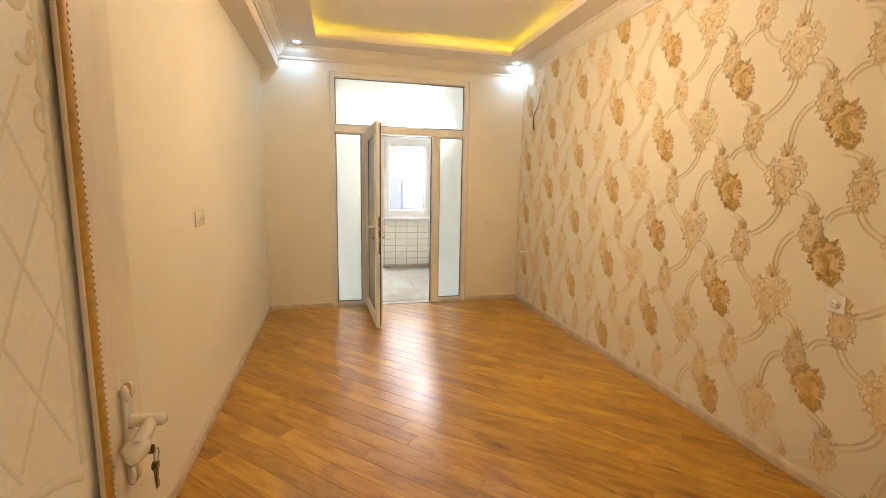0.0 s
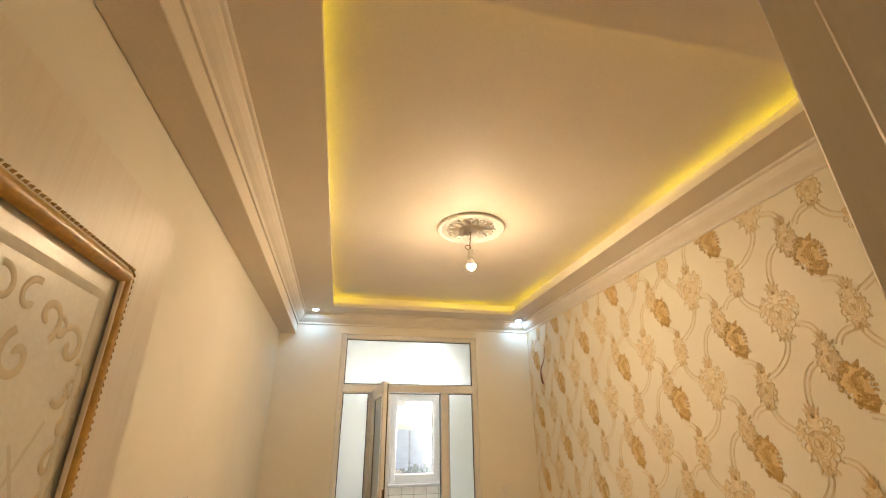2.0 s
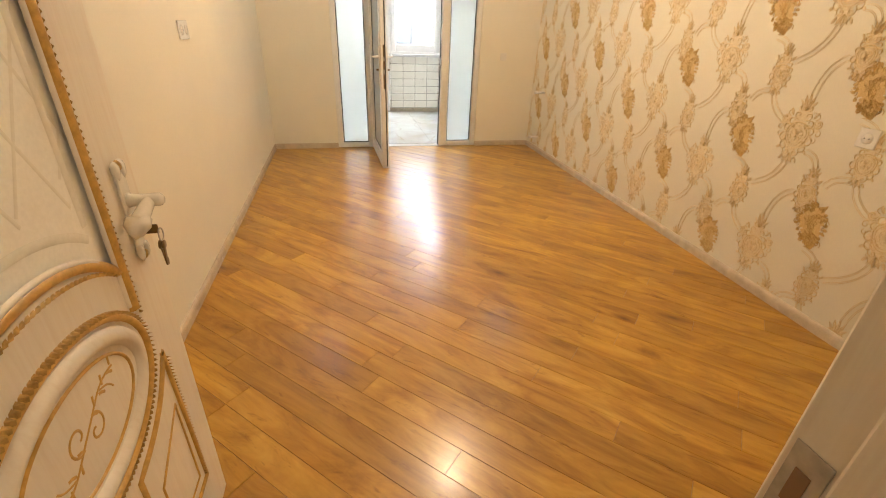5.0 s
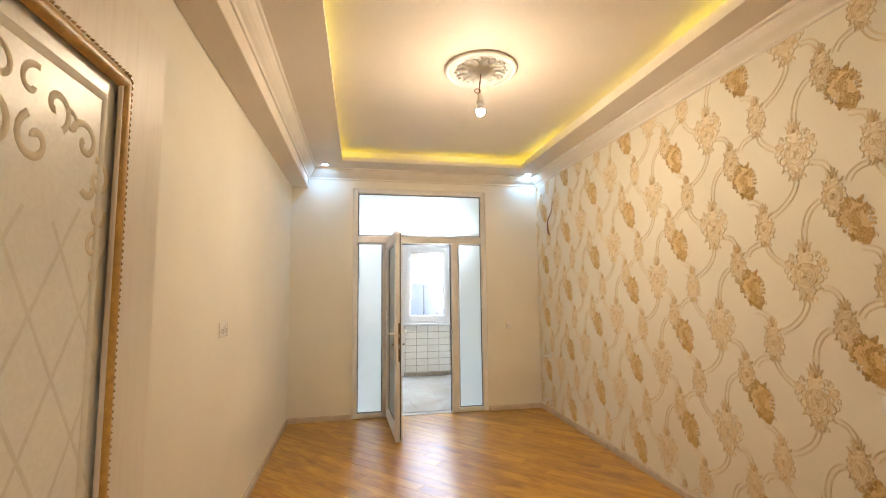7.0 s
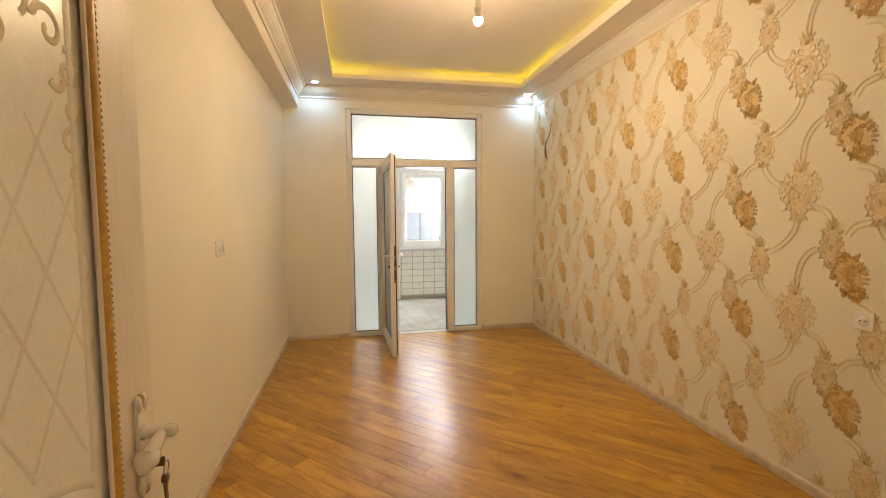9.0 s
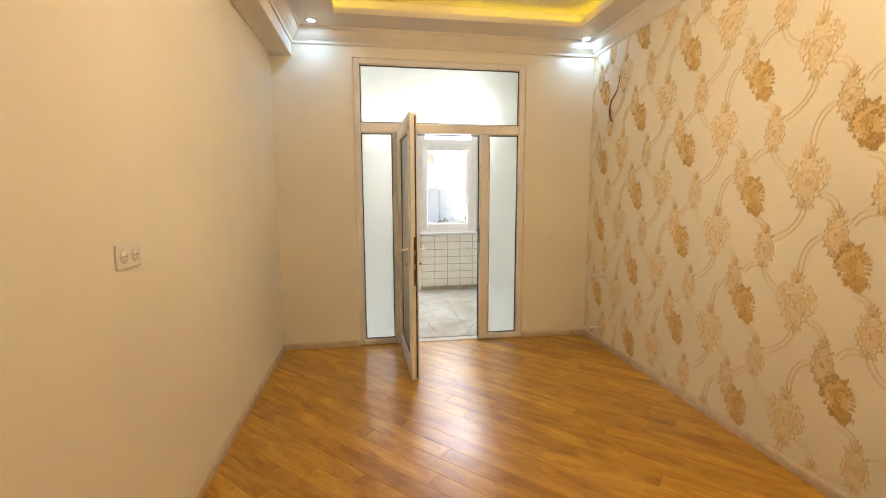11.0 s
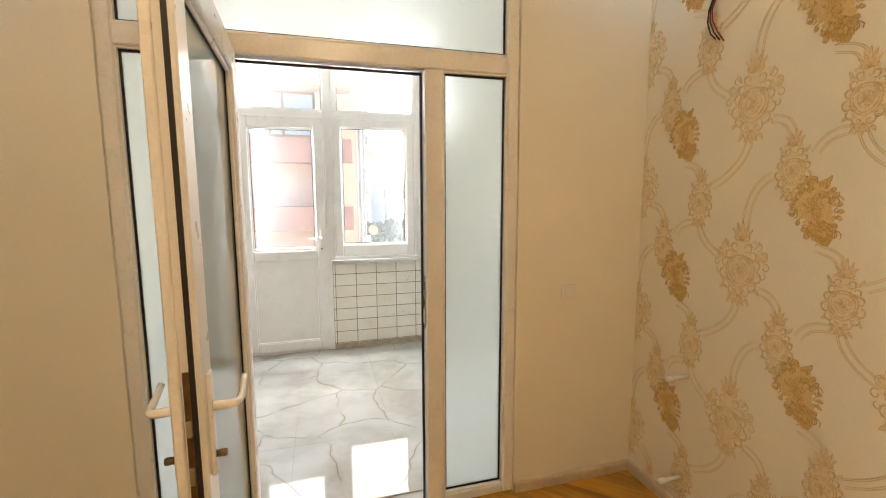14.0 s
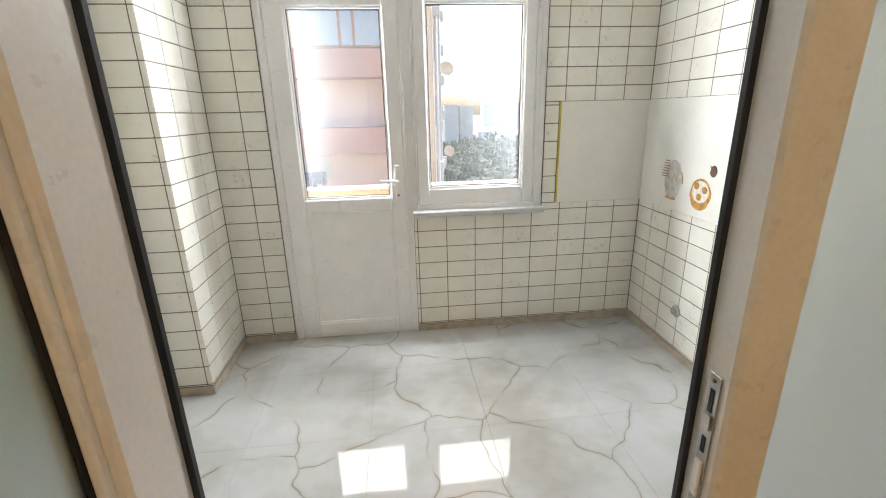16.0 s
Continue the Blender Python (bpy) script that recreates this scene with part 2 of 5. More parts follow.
# the veil whitens the view in place of haze in the distance
M_CLEAR = glass("hazed_window_glass", (0.97, 0.985, 0.98), veil=0.036)
M_TILE = make_tile()
M_GROUT = plain("brown_grout", (0.175, 0.14, 0.095), 0.85)
M_PLINTH = plain("beige_tile_plinth", (0.50, 0.42, 0.31), 0.4, var=0.2, scale=11)
M_MARBLE = make_marble()
M_FLOORJOINT = plain("grey_joint", (0.58, 0.57, 0.54), 0.7)
M_DOORWOOD = make_doorwood()
M_BROWNGOLD = plain("brown_gilt_moulding", (0.66, 0.40, 0.10), 0.32, 0.0, var=0.14, scale=60)
M_GILT = plain("gilt_rope", (0.62, 0.40, 0.13), 0.35, 0.4, var=0.3, scale=90)
M_ETCHLINE = plain("etched_beige_scroll", (0.85, 0.775, 0.61), 0.6, var=0.08)
M_ETCHPALE = plain("etched_pale_trellis", (0.87, 0.85, 0.77), 0.6, var=0.05)
M_CERAMIC = plain("ivory_enamel", (0.88, 0.84, 0.75), 0.18, var=0.06)
M_STEEL = plain("worn_steel", (0.55, 0.53, 0.50), 0.3, 0.9, var=0.15, scale=30)
M_BRASS = plain("dull_bronze", (0.22, 0.15, 0.08), 0.35, 0.8, var=0.2, scale=30)
M_SWITCH = plain("white_switch_plastic", (0.90, 0.88, 0.84), 0.2, var=0.03)
# near-black that paints the shade inside strike slots and pin holes
M_DARK = plain("hole_shade_black", (0.02, 0.02, 0.02), 0.6)
M_REDWIRE = plain("red_wire_sheath", (0.35, 0.03, 0.02), 0.4)
M_BLACKWIRE = plain("black_wire_sheath", (0.03, 0.02, 0.02), 0.4)
M_BOARD = plain("cream_backsplash", (0.85, 0.825, 0.76), 0.2, var=0.03)
M_YELLOW = plain("yellow_edge_trim", (0.75, 0.58, 0.10), 0.4, var=0.1)
M_SILL = plain("pale_grey_sill", (0.62, 0.61, 0.60), 0.3, var=0.08, scale=10)
M_BULB = glow("lit_bulb", (1.0, 0.722, 0.43), 158.0)
M_SPOT = glow("lit_spotlight", (0.42, 0.71, 1.0), 15.0)
M_OPAL = glow("lit_opal_glass", (1.0, 0.80, 0.58), 2.4)
M_LED = glow("yellow_led", (1.0, 0.74, 0.0), 0.44)
M_LEDDIM = glow("dim_yellow_led", (1.0, 0.68, 0.0), 0.26)
M_PINK = plain("pink_render", (0.50, 0.29, 0.24), 0.85, var=0.10, scale=0.8, grain=30)
M_PALEPINK = plain("pale_pink_render", (0.72, 0.58, 0.52), 0.85, var=0.08, scale=0.8, grain=30)
M_PEACHSIDE = plain("weathered_peach_render", (0.66, 0.54, 0.43), 0.85, var=0.14, scale=0.5, grain=20)
M_PEACH = plain("peach_render", (0.72, 0.58, 0.42), 0.85, var=0.10, scale=0.6, grain=30)
M_OCHRE = plain("ochre_render", (0.62, 0.37, 0.14), 0.8, var=0.08, scale=1.2)
M_BROWNFRAME = plain("brown_window_frame", (0.30, 0.18, 0.11), 0.5)
M_FARPANE = plain("far_pane", (0.40, 0.46, 0.52), 0.08, 0.0)
M_GREYRENDER = plain("grey_concrete", (0.60, 0.58, 0.56), 0.85, var=0.1, scale=0.2)
M_WHITERENDER = plain("white_render", (0.66, 0.65, 0.64), 0.85, var=0.08, scale=0.2)
M_GROUND = plain("dry_ground", (0.24, 0.22, 0.15), 0.9, var=0.3, scale=0.02, grain=0.5)
M_LEAF = make_leaves()
M_CLOTH = plain("dark_cloth", (0.03, 0.04, 0.10), 0.9)

# ---- building helpers ----


def emit_mesh(name, bm, material):
    me = bpy.data.meshes.new(name)
    bm.to_mesh(me)
    bm.free()
    me.materials.append(material)
    return me


def thing(name, at, label, category, group=""):
    e = new(name)
    e.empty_display_size = 0.1
    e.matrix_basis = Matrix.Translation(at)
    return tagged(e, label, category, group)


def part(name, bm, material, parent, label=""):
    """Links a bmesh, in world coordinates, as one mesh under a thing or a part."""
    ob = new(name, emit_mesh(name, bm, material) if isinstance(bm, bmesh.types.BMesh) else bm)
    ob.parent = parent
    if parent.type == "EMPTY":
        ob.matrix_parent_inverse = parent.matrix_basis.inverted()
    if label:
        ob["label"] = label
    return ob


def solo(name, bm, material, label, category="", group="", kind=""):
    return tagged(new(name, emit_mesh(name, bm, material)), label, category, group, kind)


def box(lo, hi, bevel=0.0, bm=None, segs=1):
    own = bm is None
    tmp = bmesh.new()
    bmesh.ops.create_cube(tmp, size=1)
    for v in tmp.verts:
        v.co = Vector([lo[i] if v.co[i] < 0 else hi[i] for i in range(3)])
    if bevel:
        bmesh.ops.bevel(tmp, geom=tmp.edges[:], offset=bevel, segments=segs, affect="EDGES", profile=0.5)
    if own:
        return tmp
    join(bm, tmp)
    return bm


def join(bm, other):
    me = bpy.data.meshes.new("tmp")
    other.to_mesh(me)
    other.free()
    bm.from_mesh(me)
    bpy.data.meshes.remove(me)
    return bm


def moved(bm, m):
    bm.transform(m)
    return bm


def smooth(bm):
    for f in bm.faces:
        f.smooth = True
    return bm


def lathe(profile, steps=24, axis="z", at=(0, 0, 0)):
    """A body turned round an axis from (radius, height) pairs."""
    bm = bmesh.new()
    rings = []
    for r, h in profile:
        rings.append([bm.verts.new((r * math.cos(2 * math.pi * k / steps), r * math.sin(2 * math.pi * k / steps), h)) for k in range(steps)])
    for a, b in zip(rings, rings[1:]):
        for k in range(steps):
            bm.faces.new((a[k], a[(k + 1) % steps], b[(k + 1) % steps], b[k]))
    for ring, flip in ((rings[0], True), (rings[-1], False)):
        bm.faces.new(ring[::-1] if flip else ring)
    smooth(bm)
    rot = {"z": Matrix(), "x": Matrix.Rotation(radians(90), 4, "Y"), "y": Matrix.Rotation(radians(-90), 4, "X")}[axis]
    return moved(bm, Matrix.Translation(at) @ rot)


def tube(points, r, sides=8, taper=None):
    """A round rod along a line of points."""
    bm = bmesh.new()
    pts = [Vector(p) for p in points]
    rings = []
    for i, p in enumerate(pts):
        d = (pts[min(i + 1, len(pts) - 1)] - pts[max(i - 1, 0)]).normalized()
        u = d.orthogonal().normalized() if not rings else (last - last.dot(d) * d).normalized()
        last = u
        w = d.cross(u)
        rr = r if taper is None else r + (taper - r) * i / (len(pts) - 1)
        rings.append([bm.verts.new(p + rr * (math.cos(2 * math.pi * k / sides) * u + math.sin(2 * math.pi * k / sides) * w)) for k in range(sides)])
    for a, b in zip(rings, rings[1:]):
        for k in range(sides):
            bm.faces.new((a[k], a[(k + 1) % sides], b[(k + 1) % sides], b[k]))
    bm.faces.new(rings[0][::-1])
    bm.faces.new(rings[-1])
    return smooth(bm)


def bez(*ctrl, n=10):
    """Points on a smooth curve through control points (de Casteljau)."""
    out = []
    for k in range(n + 1):
        p = [Vector(c) for c in ctrl]
        while len(p) > 1:
            p = [a.lerp(b, k / n) for a, b in zip(p, p[1:])]
        out.append(p[0])
    return out


def ring_prism(outer, inner, z0, z1, bm=None):
    """A flat rectangular ring, outer and inner as (x0, y0, x1, y1)."""
    bm = bm or bmesh.new()
    ox0, oy0, ox1, oy1 = outer
    ix0, iy0, ix1, iy1 = inner
    for lo, hi in (((ox0, oy0), (ox1, iy0)), ((ox0, iy1), (ox1, oy1)), ((ox0, iy0), (ix0, iy1)), ((ix1, iy0), (ox1, iy1))):
        box((*lo, z0), (*hi, z1), 0, bm)
    return bm


def wall_with_hole(a0, a1, z0, z1, holes, b0, b1, along="x"):
    """A wall from a0 to a1, b0 to b1 thick, with rectangular holes (h0, h1, zb, zt) sorted along it."""
    bm = bmesh.new()
    put = (lambda p, q, zb, zt: box((p, b0, zb), (q, b1, zt), 0, bm)) if along == "x" else (lambda p, q, zb, zt: box((b0, p, zb), (b1, q, zt), 0, bm))
    at = a0
    for h0, h1, zb, zt in holes:
        if h0 > at:
            put(at, h0, z0, z1)
        if zb > z0:
            put(h0, h1, z0, zb)
        if zt < z1:
            put(h0, h1, zt, z1)
        at = h1
    if at < a1:
        put(at, a1, z0, z1)
    return bm

# ---- setting: room ----
XL, XR, YN, YF = -0.52, 2.56, 0.30, 5.40      # faces of the room's walls
ZLOW, ZUP = 2.96, 3.095                        # border ceiling, tray ceiling
XB, ZB = -0.335, 2.72                          # bulkhead along the left wall
KY0, KY1, KXL, KXR = 5.50, 7.82, -0.38, 2.665  # kitchen faces
FX0, FX1, FZ = 0.195, 1.860, 2.735             # glazed partition's outer frame
DX0, DX1, DZ = 0.625, 1.410, 2.065             # its doorway
TRAY = (0.075, 1.05, 2.228, 5.015)

wall_left = solo("wall_left", box((XL - 0.15, YN - 0.22, 0), (XL, KY0, 3.2)), M_WALL, "plain cream wallpapered wall", "wall", kind="structure")
wall_right = solo("wall_right", box((XR, YN - 0.22, 0), (XR + 0.15, KY0, 3.2)), M_PAPER, "ivory wall papered with tan and gold damask", "wall", kind="structure")
wall_far = solo("wall_far", wall_with_hole(XL, XR, 0, 3.2, [(FX0, FX1, 0, FZ)], YF, KY0), M_WALL, "cream wall round the glazed partition", "wall", kind="structure")
wall_near = solo("wall_near", wall_with_hole(XL, XR, 0, 3.2, [(-0.215, 0.725, 0, 2.115)], YN - 0.22, YN), M_WALL, "cream wall with the entrance doorway", "wall", kind="structure")
solo("bulkhead", box((XL, YN, ZB), (XB, YF, 3.2), 0.004), M_CEIL, "boxed beam under the ceiling, painted cream", "beam", kind="structure")

bm = ring_prism((XB, YN, XR, YF), TRAY, ZLOW, ZLOW + 0.05)
c = 0.07
ring_prism((XB, YN, XR, YF), (TRAY[0] - c, TRAY[1] - c, TRAY[2] + c, TRAY[3] + c), ZLOW + 0.05, ZUP, bm)
box((XB, YN, ZUP), (XR, YF, 3.2), 0, bm)
solo("ceiling", bm, M_CEIL, "white tray ceiling with a lit cove", "ceiling", kind="structure")

# crown moulding, mitred round the room
prof = [(0.0, 2.830), (0.012, 2.830), (0.016, 2.840), (0.011, 2.848), (0.016, 2.858), (0.034, 2.873), (0.056, 2.896), (0.072, 2.924), (0.077, 2.939),
        (0.090, 2.943), (0.095, 2.949), (0.095, ZLOW), (0.0, ZLOW)]
bm = bmesh.new()
loops = []
for d, z in prof:
    x0, x1, y0, y1 = XB + d, XR - d, YN + d, YF - d
    loops.append([bm.verts.new(p) for p in ((x0, y0, z), (x1, y0, z), (x1, y1, z), (x0, y1, z))])
for a, b in zip(loops, loops[1:]):
    for k in range(4):
        bm.faces.new((a[k], a[(k + 1) % 4], b[(k + 1) % 4], b[k]))
bmesh.ops.recalc_face_normals(bm, faces=bm.faces[:])
solo("crown_moulding", bm, M_CROWN, "cream stepped plaster crown moulding", "moulding", kind="structure")


def skirting(name, x0, y0, x1, y1, inward, h=0.058, t=0.015):
    """One run of skirting board along a wall from (x0, y0) to (x1, y1), rounded on top."""
    bm = bmesh.new()
    d = Vector((x1 - x0, y1 - y0, 0))
    n = Vector((*inward, 0))
    rows = []
    for s in (0, 1):
        base = Vector((x0, y0, 0)) + d * s
        rows.append([bm.verts.new(base + n * o + Vector((0, 0, z))) for o, z in ((0, 0), (t, 0), (t, h * 0.62), (t * 0.85, h * 0.8), (t * 0.45, h * 0.95), (0, h))])
    for k in range(6):
        bm.faces.new((rows[0][k], rows[0][(k + 1) % 6], rows[1][(k + 1) % 6], rows[1][k]))
    bm.faces.new(rows[0][::-1]), bm.faces.new(rows[1])
    bmesh.ops.recalc_face_normals(bm, faces=bm.faces[:])
    return solo(name, bm, M_SKIRT, "greige laminate skirting board with a rounded top", "skirting", kind="structure")


skirting("baseboard_left", XL, YN, XL, YF, (1, 0))
skirting("baseboard_right", XR, YN, XR, YF, (-1, 0))
skirting("baseboard_far_1", XL + 0.016, YF, FX0 - 0.002, YF, (0, -1))
skirting("baseboard_far_2", FX1 + 0.002, YF, XR - 0.016, YF, (0, -1))
skirting("baseboard_near", 0.79, YN, XR - 0.016, YN, (0, 1))

# ---- lights of the room ----


def led_strip(x0, y0, x1, y1, dim=False):
    z = ZLOW + 0.051
    t = thing("led_strip", ((x0 + x1) / 2, (y0 + y1) / 2, z), "dimmer yellow LED strip in the ceiling cove" if dim else "bright yellow LED strip in the ceiling cove", "LED strip", "cove lights")
    part("backing", box((x0 - 0.004, y0 - 0.004, z), (x1 + 0.004, y1 + 0.004, z + 0.004)), M_TRIM, t)
    part("diode_band", box((x0, y0, z + 0.004), (x1, y1, z + 0.009)), M_LEDDIM if dim else M_LED, t, "glowing yellow diode band")


sx0, sy0, sx1, sy1 = TRAY[0] - 0.05, TRAY[1] - 0.05, TRAY[2] + 0.05, TRAY[3] + 0.05
led_strip(sx0, 4.62, sx0 + 0.012, sy1 - 0.01)
led_strip(sx0, 3.30, sx0 + 0.012, 4.60, True)
led_strip(sx0, 1.10, sx0 + 0.012, 3.28)
led_strip(sx0 + 0.03, sy1 - 0.012, 0.45, sy1)
led_strip(0.47, sy1 - 0.012, 1.08, sy1, True)
led_strip(1.10, sy1 - 0.012, sx1 - 0.03, sy1)
led_strip(sx1 - 0.012, 4.05, sx1, sy1 - 0.02)
led_strip(sx1 - 0.012, 2.45, sx1, 4.03, True)
led_strip(sx1 - 0.012, 1.10, sx1, 2.43)
led_strip(sx0 + 0.03, sy0, sx1 - 0.03, sy0 + 0.012, True)


def spotlight(x, y):
    t = thing("recessed_spotlight", (x, y, ZLOW), "round recessed ceiling spotlight shining cool white", "spotlight", "ceiling spotlights")
    part("ring", lathe([(0.030, -0.002), (0.036, -0.010), (0.046, -0.010), (0.052, -0.004), (0.053, 0.0), (0.030, 0.0)], 28, "z", (x, y, ZLOW)), M_TRIM, t, "white metal ring")
    part("lens", lathe([(0.001, -0.006), (0.018, -0.0055), (0.029, -0.004), (0.029, -0.002)], 20, "z", (x, y, ZLOW)), M_SPOT, t, "glowing lens")


for x, y in ((-0.128, 5.19), (2.395, 5.255)):
    spotlight(x, y)

RX, RY = 1.135, 3.02
rosette = thing("ceiling_rosette", (RX, RY, ZUP), "round white plaster ceiling rosette with leaf relief", "rosette")
part("plate", lathe([(0.262, 0.0), (0.268, -0.010), (0.262, -0.022), (0.250, -0.027), (0.240, -0.020), (0.232, -0.014), (0.222, -0.022), (0.214, -0.018),
                     (0.180, -0.014), (0.120, -0.018), (0.075, -0.028), (0.060, -0.040), (0.045, -0.034), (0.02, -0.036), (0.001, -0.036)], 56, "z", (RX, RY, ZUP)), M_TRIM, rosette)


def leaf_blob(length, width, height):
    bm = bmesh.new()
    bmesh.ops.create_uvsphere(bm, u_segments=8, v_segments=5, radius=1)
    for v in bm.verts:
        s = v.co.x
        v.co = Vector((s * length, v.co.y * width * (1 - 0.45 * s) * (1 + 0.18 * math.sin(9 * s)), v.co.z * height))
    return smooth(bm)


for k in range(12):
    a = 2 * math.pi * k / 12
    m = Matrix.Translation((RX, RY, ZUP - 0.019)) @ Matrix.Rotation(a, 4, "Z") @ Matrix.Translation((0.135, 0, 0))
    part("leaf_ornament", moved(leaf_blob(0.055, 0.026, 0.007), m), M_TRIM, rosette)
    m = Matrix.Translation((RX, RY, ZUP - 0.019)) @ Matrix.Rotation(a + 0.26, 4, "Z") @ Matrix.Translation((0.178, 0, 0))
    part("bud_ornament", moved(leaf_blob(0.020, 0.016, 0.006), m), M_TRIM, rosette)

BX, BY, BZ = 1.115, 2.975, 2.735
lamp = thing("bare_bulb_pendant", (RX, RY, ZUP - 0.036), "bare lit bulb hanging from short twisted wires", "light bulb")
part("wire", tube(bez((RX, RY, ZUP - 0.036), (RX - 0.005, RY, 2.98), (RX - 0.03, RY - 0.03, 2.93), (BX, BY, 2.86), n=12), 0.004), M_BROWNFRAME, lamp, "brown twisted wire")
part("wire_loop", tube([(BX - 0.02 + 0.022 * math.cos(a / 10), BY, 2.905 + 0.016 * math.sin(a / 10)) for a in range(0, 64, 4)], 0.0032), M_BROWNFRAME, lamp)
part("wire_end", tube(bez((BX, BY, 2.89), (BX + 0.03, BY, 2.905), (BX + 0.07, BY - 0.01, 2.885), n=6), 0.0022), M_SWITCH, lamp)
part("socket", lathe([(0.010, 0.050), (0.017, 0.046), (0.019, 0.010), (0.020, 0.004), (0.026, -0.006), (0.0265, -0.022), (0.014, -0.024)], 20, "z", (BX, BY, 2.838)), M_CERAMIC, lamp, "ivory lamp socket")
part("bulb", lathe([(0.001, -0.088), (0.014, -0.085), (0.025, -0.074), (0.030, -0.058), (0.0298, -0.0530)], 24, "z", (BX, BY, 2.811)), M_BULB, lamp, "glowing bulb dome")
part("bulb_collar", lathe([(0.0299, -0.0525), (0.0308, -0.046), (0.030, -0.040), (0.024, -0.022), (0.015, -0.004), (0.013, 0.0)], 24, "z", (BX, BY, 2.811)), M_SWITCH, lamp, "white plastic bulb collar")

# ---- glazed partition between room and kitchen ----
PY0, PY1 = YF + 0.012, YF + 0.082
part_frame = thing("glazed_partition", ((FX0 + FX1) / 2, PY0, 0), "white PVC partition with frosted side lights and transom", "partition")
part_frame["kind"] = "structure"


def bar(lo, hi, parent, name="frame_bar", mat=None):
    """A PVC profile: bevelled, with a stepped bead towards the front."""
    return part(name, box(lo, hi, 0.006), mat or M_PVC, parent)


GX = [(FX0 + 0.062, DX0 - 0.075), (DX1 + 0.092, FX1 - 0.062)]
for lo, hi in (((FX0, PY0, 0), (FX0 + 0.055, PY1, FZ)), ((FX1 - 0.055, PY0, 0), (FX1, PY1, FZ)), ((FX0 + 0.055, PY0, FZ - 0.05), (FX1 - 0.055, PY1, FZ)),
               ((FX0 + 0.055, PY0, 2.070), (FX1 - 0.055, PY1, 2.150)), ((DX0 - 0.07, PY0 - 0.001, 0), (DX0, PY1 + 0.001, 2.070)), ((DX1, PY0 - 0.001, 0), (DX1 + 0.085, PY1 + 0.001, 2.070)),
               ((FX0 + 0.055, PY0, 0), (DX0 - 0.07, PY1, 0.048)), ((DX1 + 0.085, PY0, 0), (FX1 - 0.055, PY1, 0.048))):
    bar(lo, hi, part_frame)


def pane(x0, x1, z0, z1, y, parent, mat, depth=0.006, gasket=0.009, bead=0.012, proud=0.012):
    """A pane with its black gasket and the glazing bead round it."""
    p = part("pane", box((x0, y - depth / 2, z0), (x1, y + depth / 2, z1)), mat, parent, "frosted pane" if mat is not M_CLEAR else "")
    p.visible_shadow = mat is not M_CLEAR
    for name, w, y0, y1, m in (("gasket", gasket, y - 0.006, y + 0.006, M_GASKET), ("glazing_bead", -bead, y - 0.012 - proud, y + 0.012 + proud, M_PVC)):
        bm = bmesh.new()
        a, b = (0, w) if w > 0 else (w, 0)
        box((x0 + a if w > 0 else x0 + w, y0, z0 + (0 if w > 0 else w)), (x0 + b, y1, z1 - (0 if w > 0 else w)), 0, bm)
        box((x1 - b, y0, z0 + (0 if w > 0 else w)), (x1 - a, y1, z1 - (0 if w > 0 else w)), 0, bm)
        box((x0 + b, y0, z0 + a), (x1 - b, y1, z0 + b), 0, bm)
        box((x0 + b, y0, z1 - b), (x1 - b, y1, z1 - a), 0, bm)
        part(name, bm, m, p)
    return p


GY = PY0 + 0.034
for x0, x1 in GX:
    pane(x0, x1, 0.055, 2.062, GY, part_frame, M_FROST)
pane(FX0 + 0.062, FX1 - 0.062, 2.158, FZ - 0.056, GY, part_frame, M_FROST)
# seal and striker of the doorway
for x0, x1 in ((DX0, DX0 + 0.010), (DX1 - 0.010, DX1)):
    part("door_seal", box((x0, PY1 - 0.012, 0.0), (x1, PY1 - 0.002, DZ)), M_GASKET, part_frame, "black door seal")
part("door_seal", box((DX0 + 0.01, PY1 - 0.012, DZ - 0.010), (DX1 - 0.01, PY1 - 0.002, DZ)), M_GASKET, part_frame, "black door seal")
strike = part("strike_plate", box((DX1 - 0.003, PY0 + 0.016, 0.90), (DX1 - 0.0005, PY0 + 0.040, 1.15), 0.001), M_STEEL, part_frame, "worn steel strike plate")
part("strike_slot", box((DX1 - 0.0045, PY0 + 0.024, 1.085), (DX1 - 0.0031, PY0 + 0.033, 1.125), 0.0004), M_DARK, strike)
part("strike_lip", box((DX1 - 0.007, PY0 + 0.020, 1.055), (DX1 - 0.003, PY0 + 0.036, 1.080), 0.001), M_STEEL, strike)
part("strike_box", box((DX1 - 0.008, PY0 + 0.021, 0.925), (DX1 - 0.003, PY0 + 0.035, 0.995), 0.002, segs=2), M_PVC, strike, "white painted keep")
part("strike_slot", box((DX1 - 0.0045, PY0 + 0.024, 1.010), (DX1 - 0.0031, PY0 + 0.033, 1.040), 0.0004), M_DARK, strike)
for z in (0.910, 1.140):
    part("screw", lathe([(0.0035, -0.001), (0.0035, 0.0008), (0.001, 0.0012)], 10, "x", (DX1 - 0.0042, PY0 + 0.028, z)), M_BRASS, strike)
part("threshold", box((DX0, PY0, 0.0), (DX1, KY0 + 0.01, 0.006), 0.002), M_FLOORJOINT, part_frame, "pale threshold strip")
# the door leaf, wide open into the room
LW, LT, LH = 0.93, 0.062, 2.085
leaf = thing("partition_door_leaf", (DX0, PY0 - 0.004, 0.0), "white PVC door leaf with obscure glass, standing open", "door")
MLEAF = Matrix.Translation((DX0 - 0.030, PY0 - 0.004, 0.0)) @ Matrix.Rotation(radians(-87.6), 4, "Z")
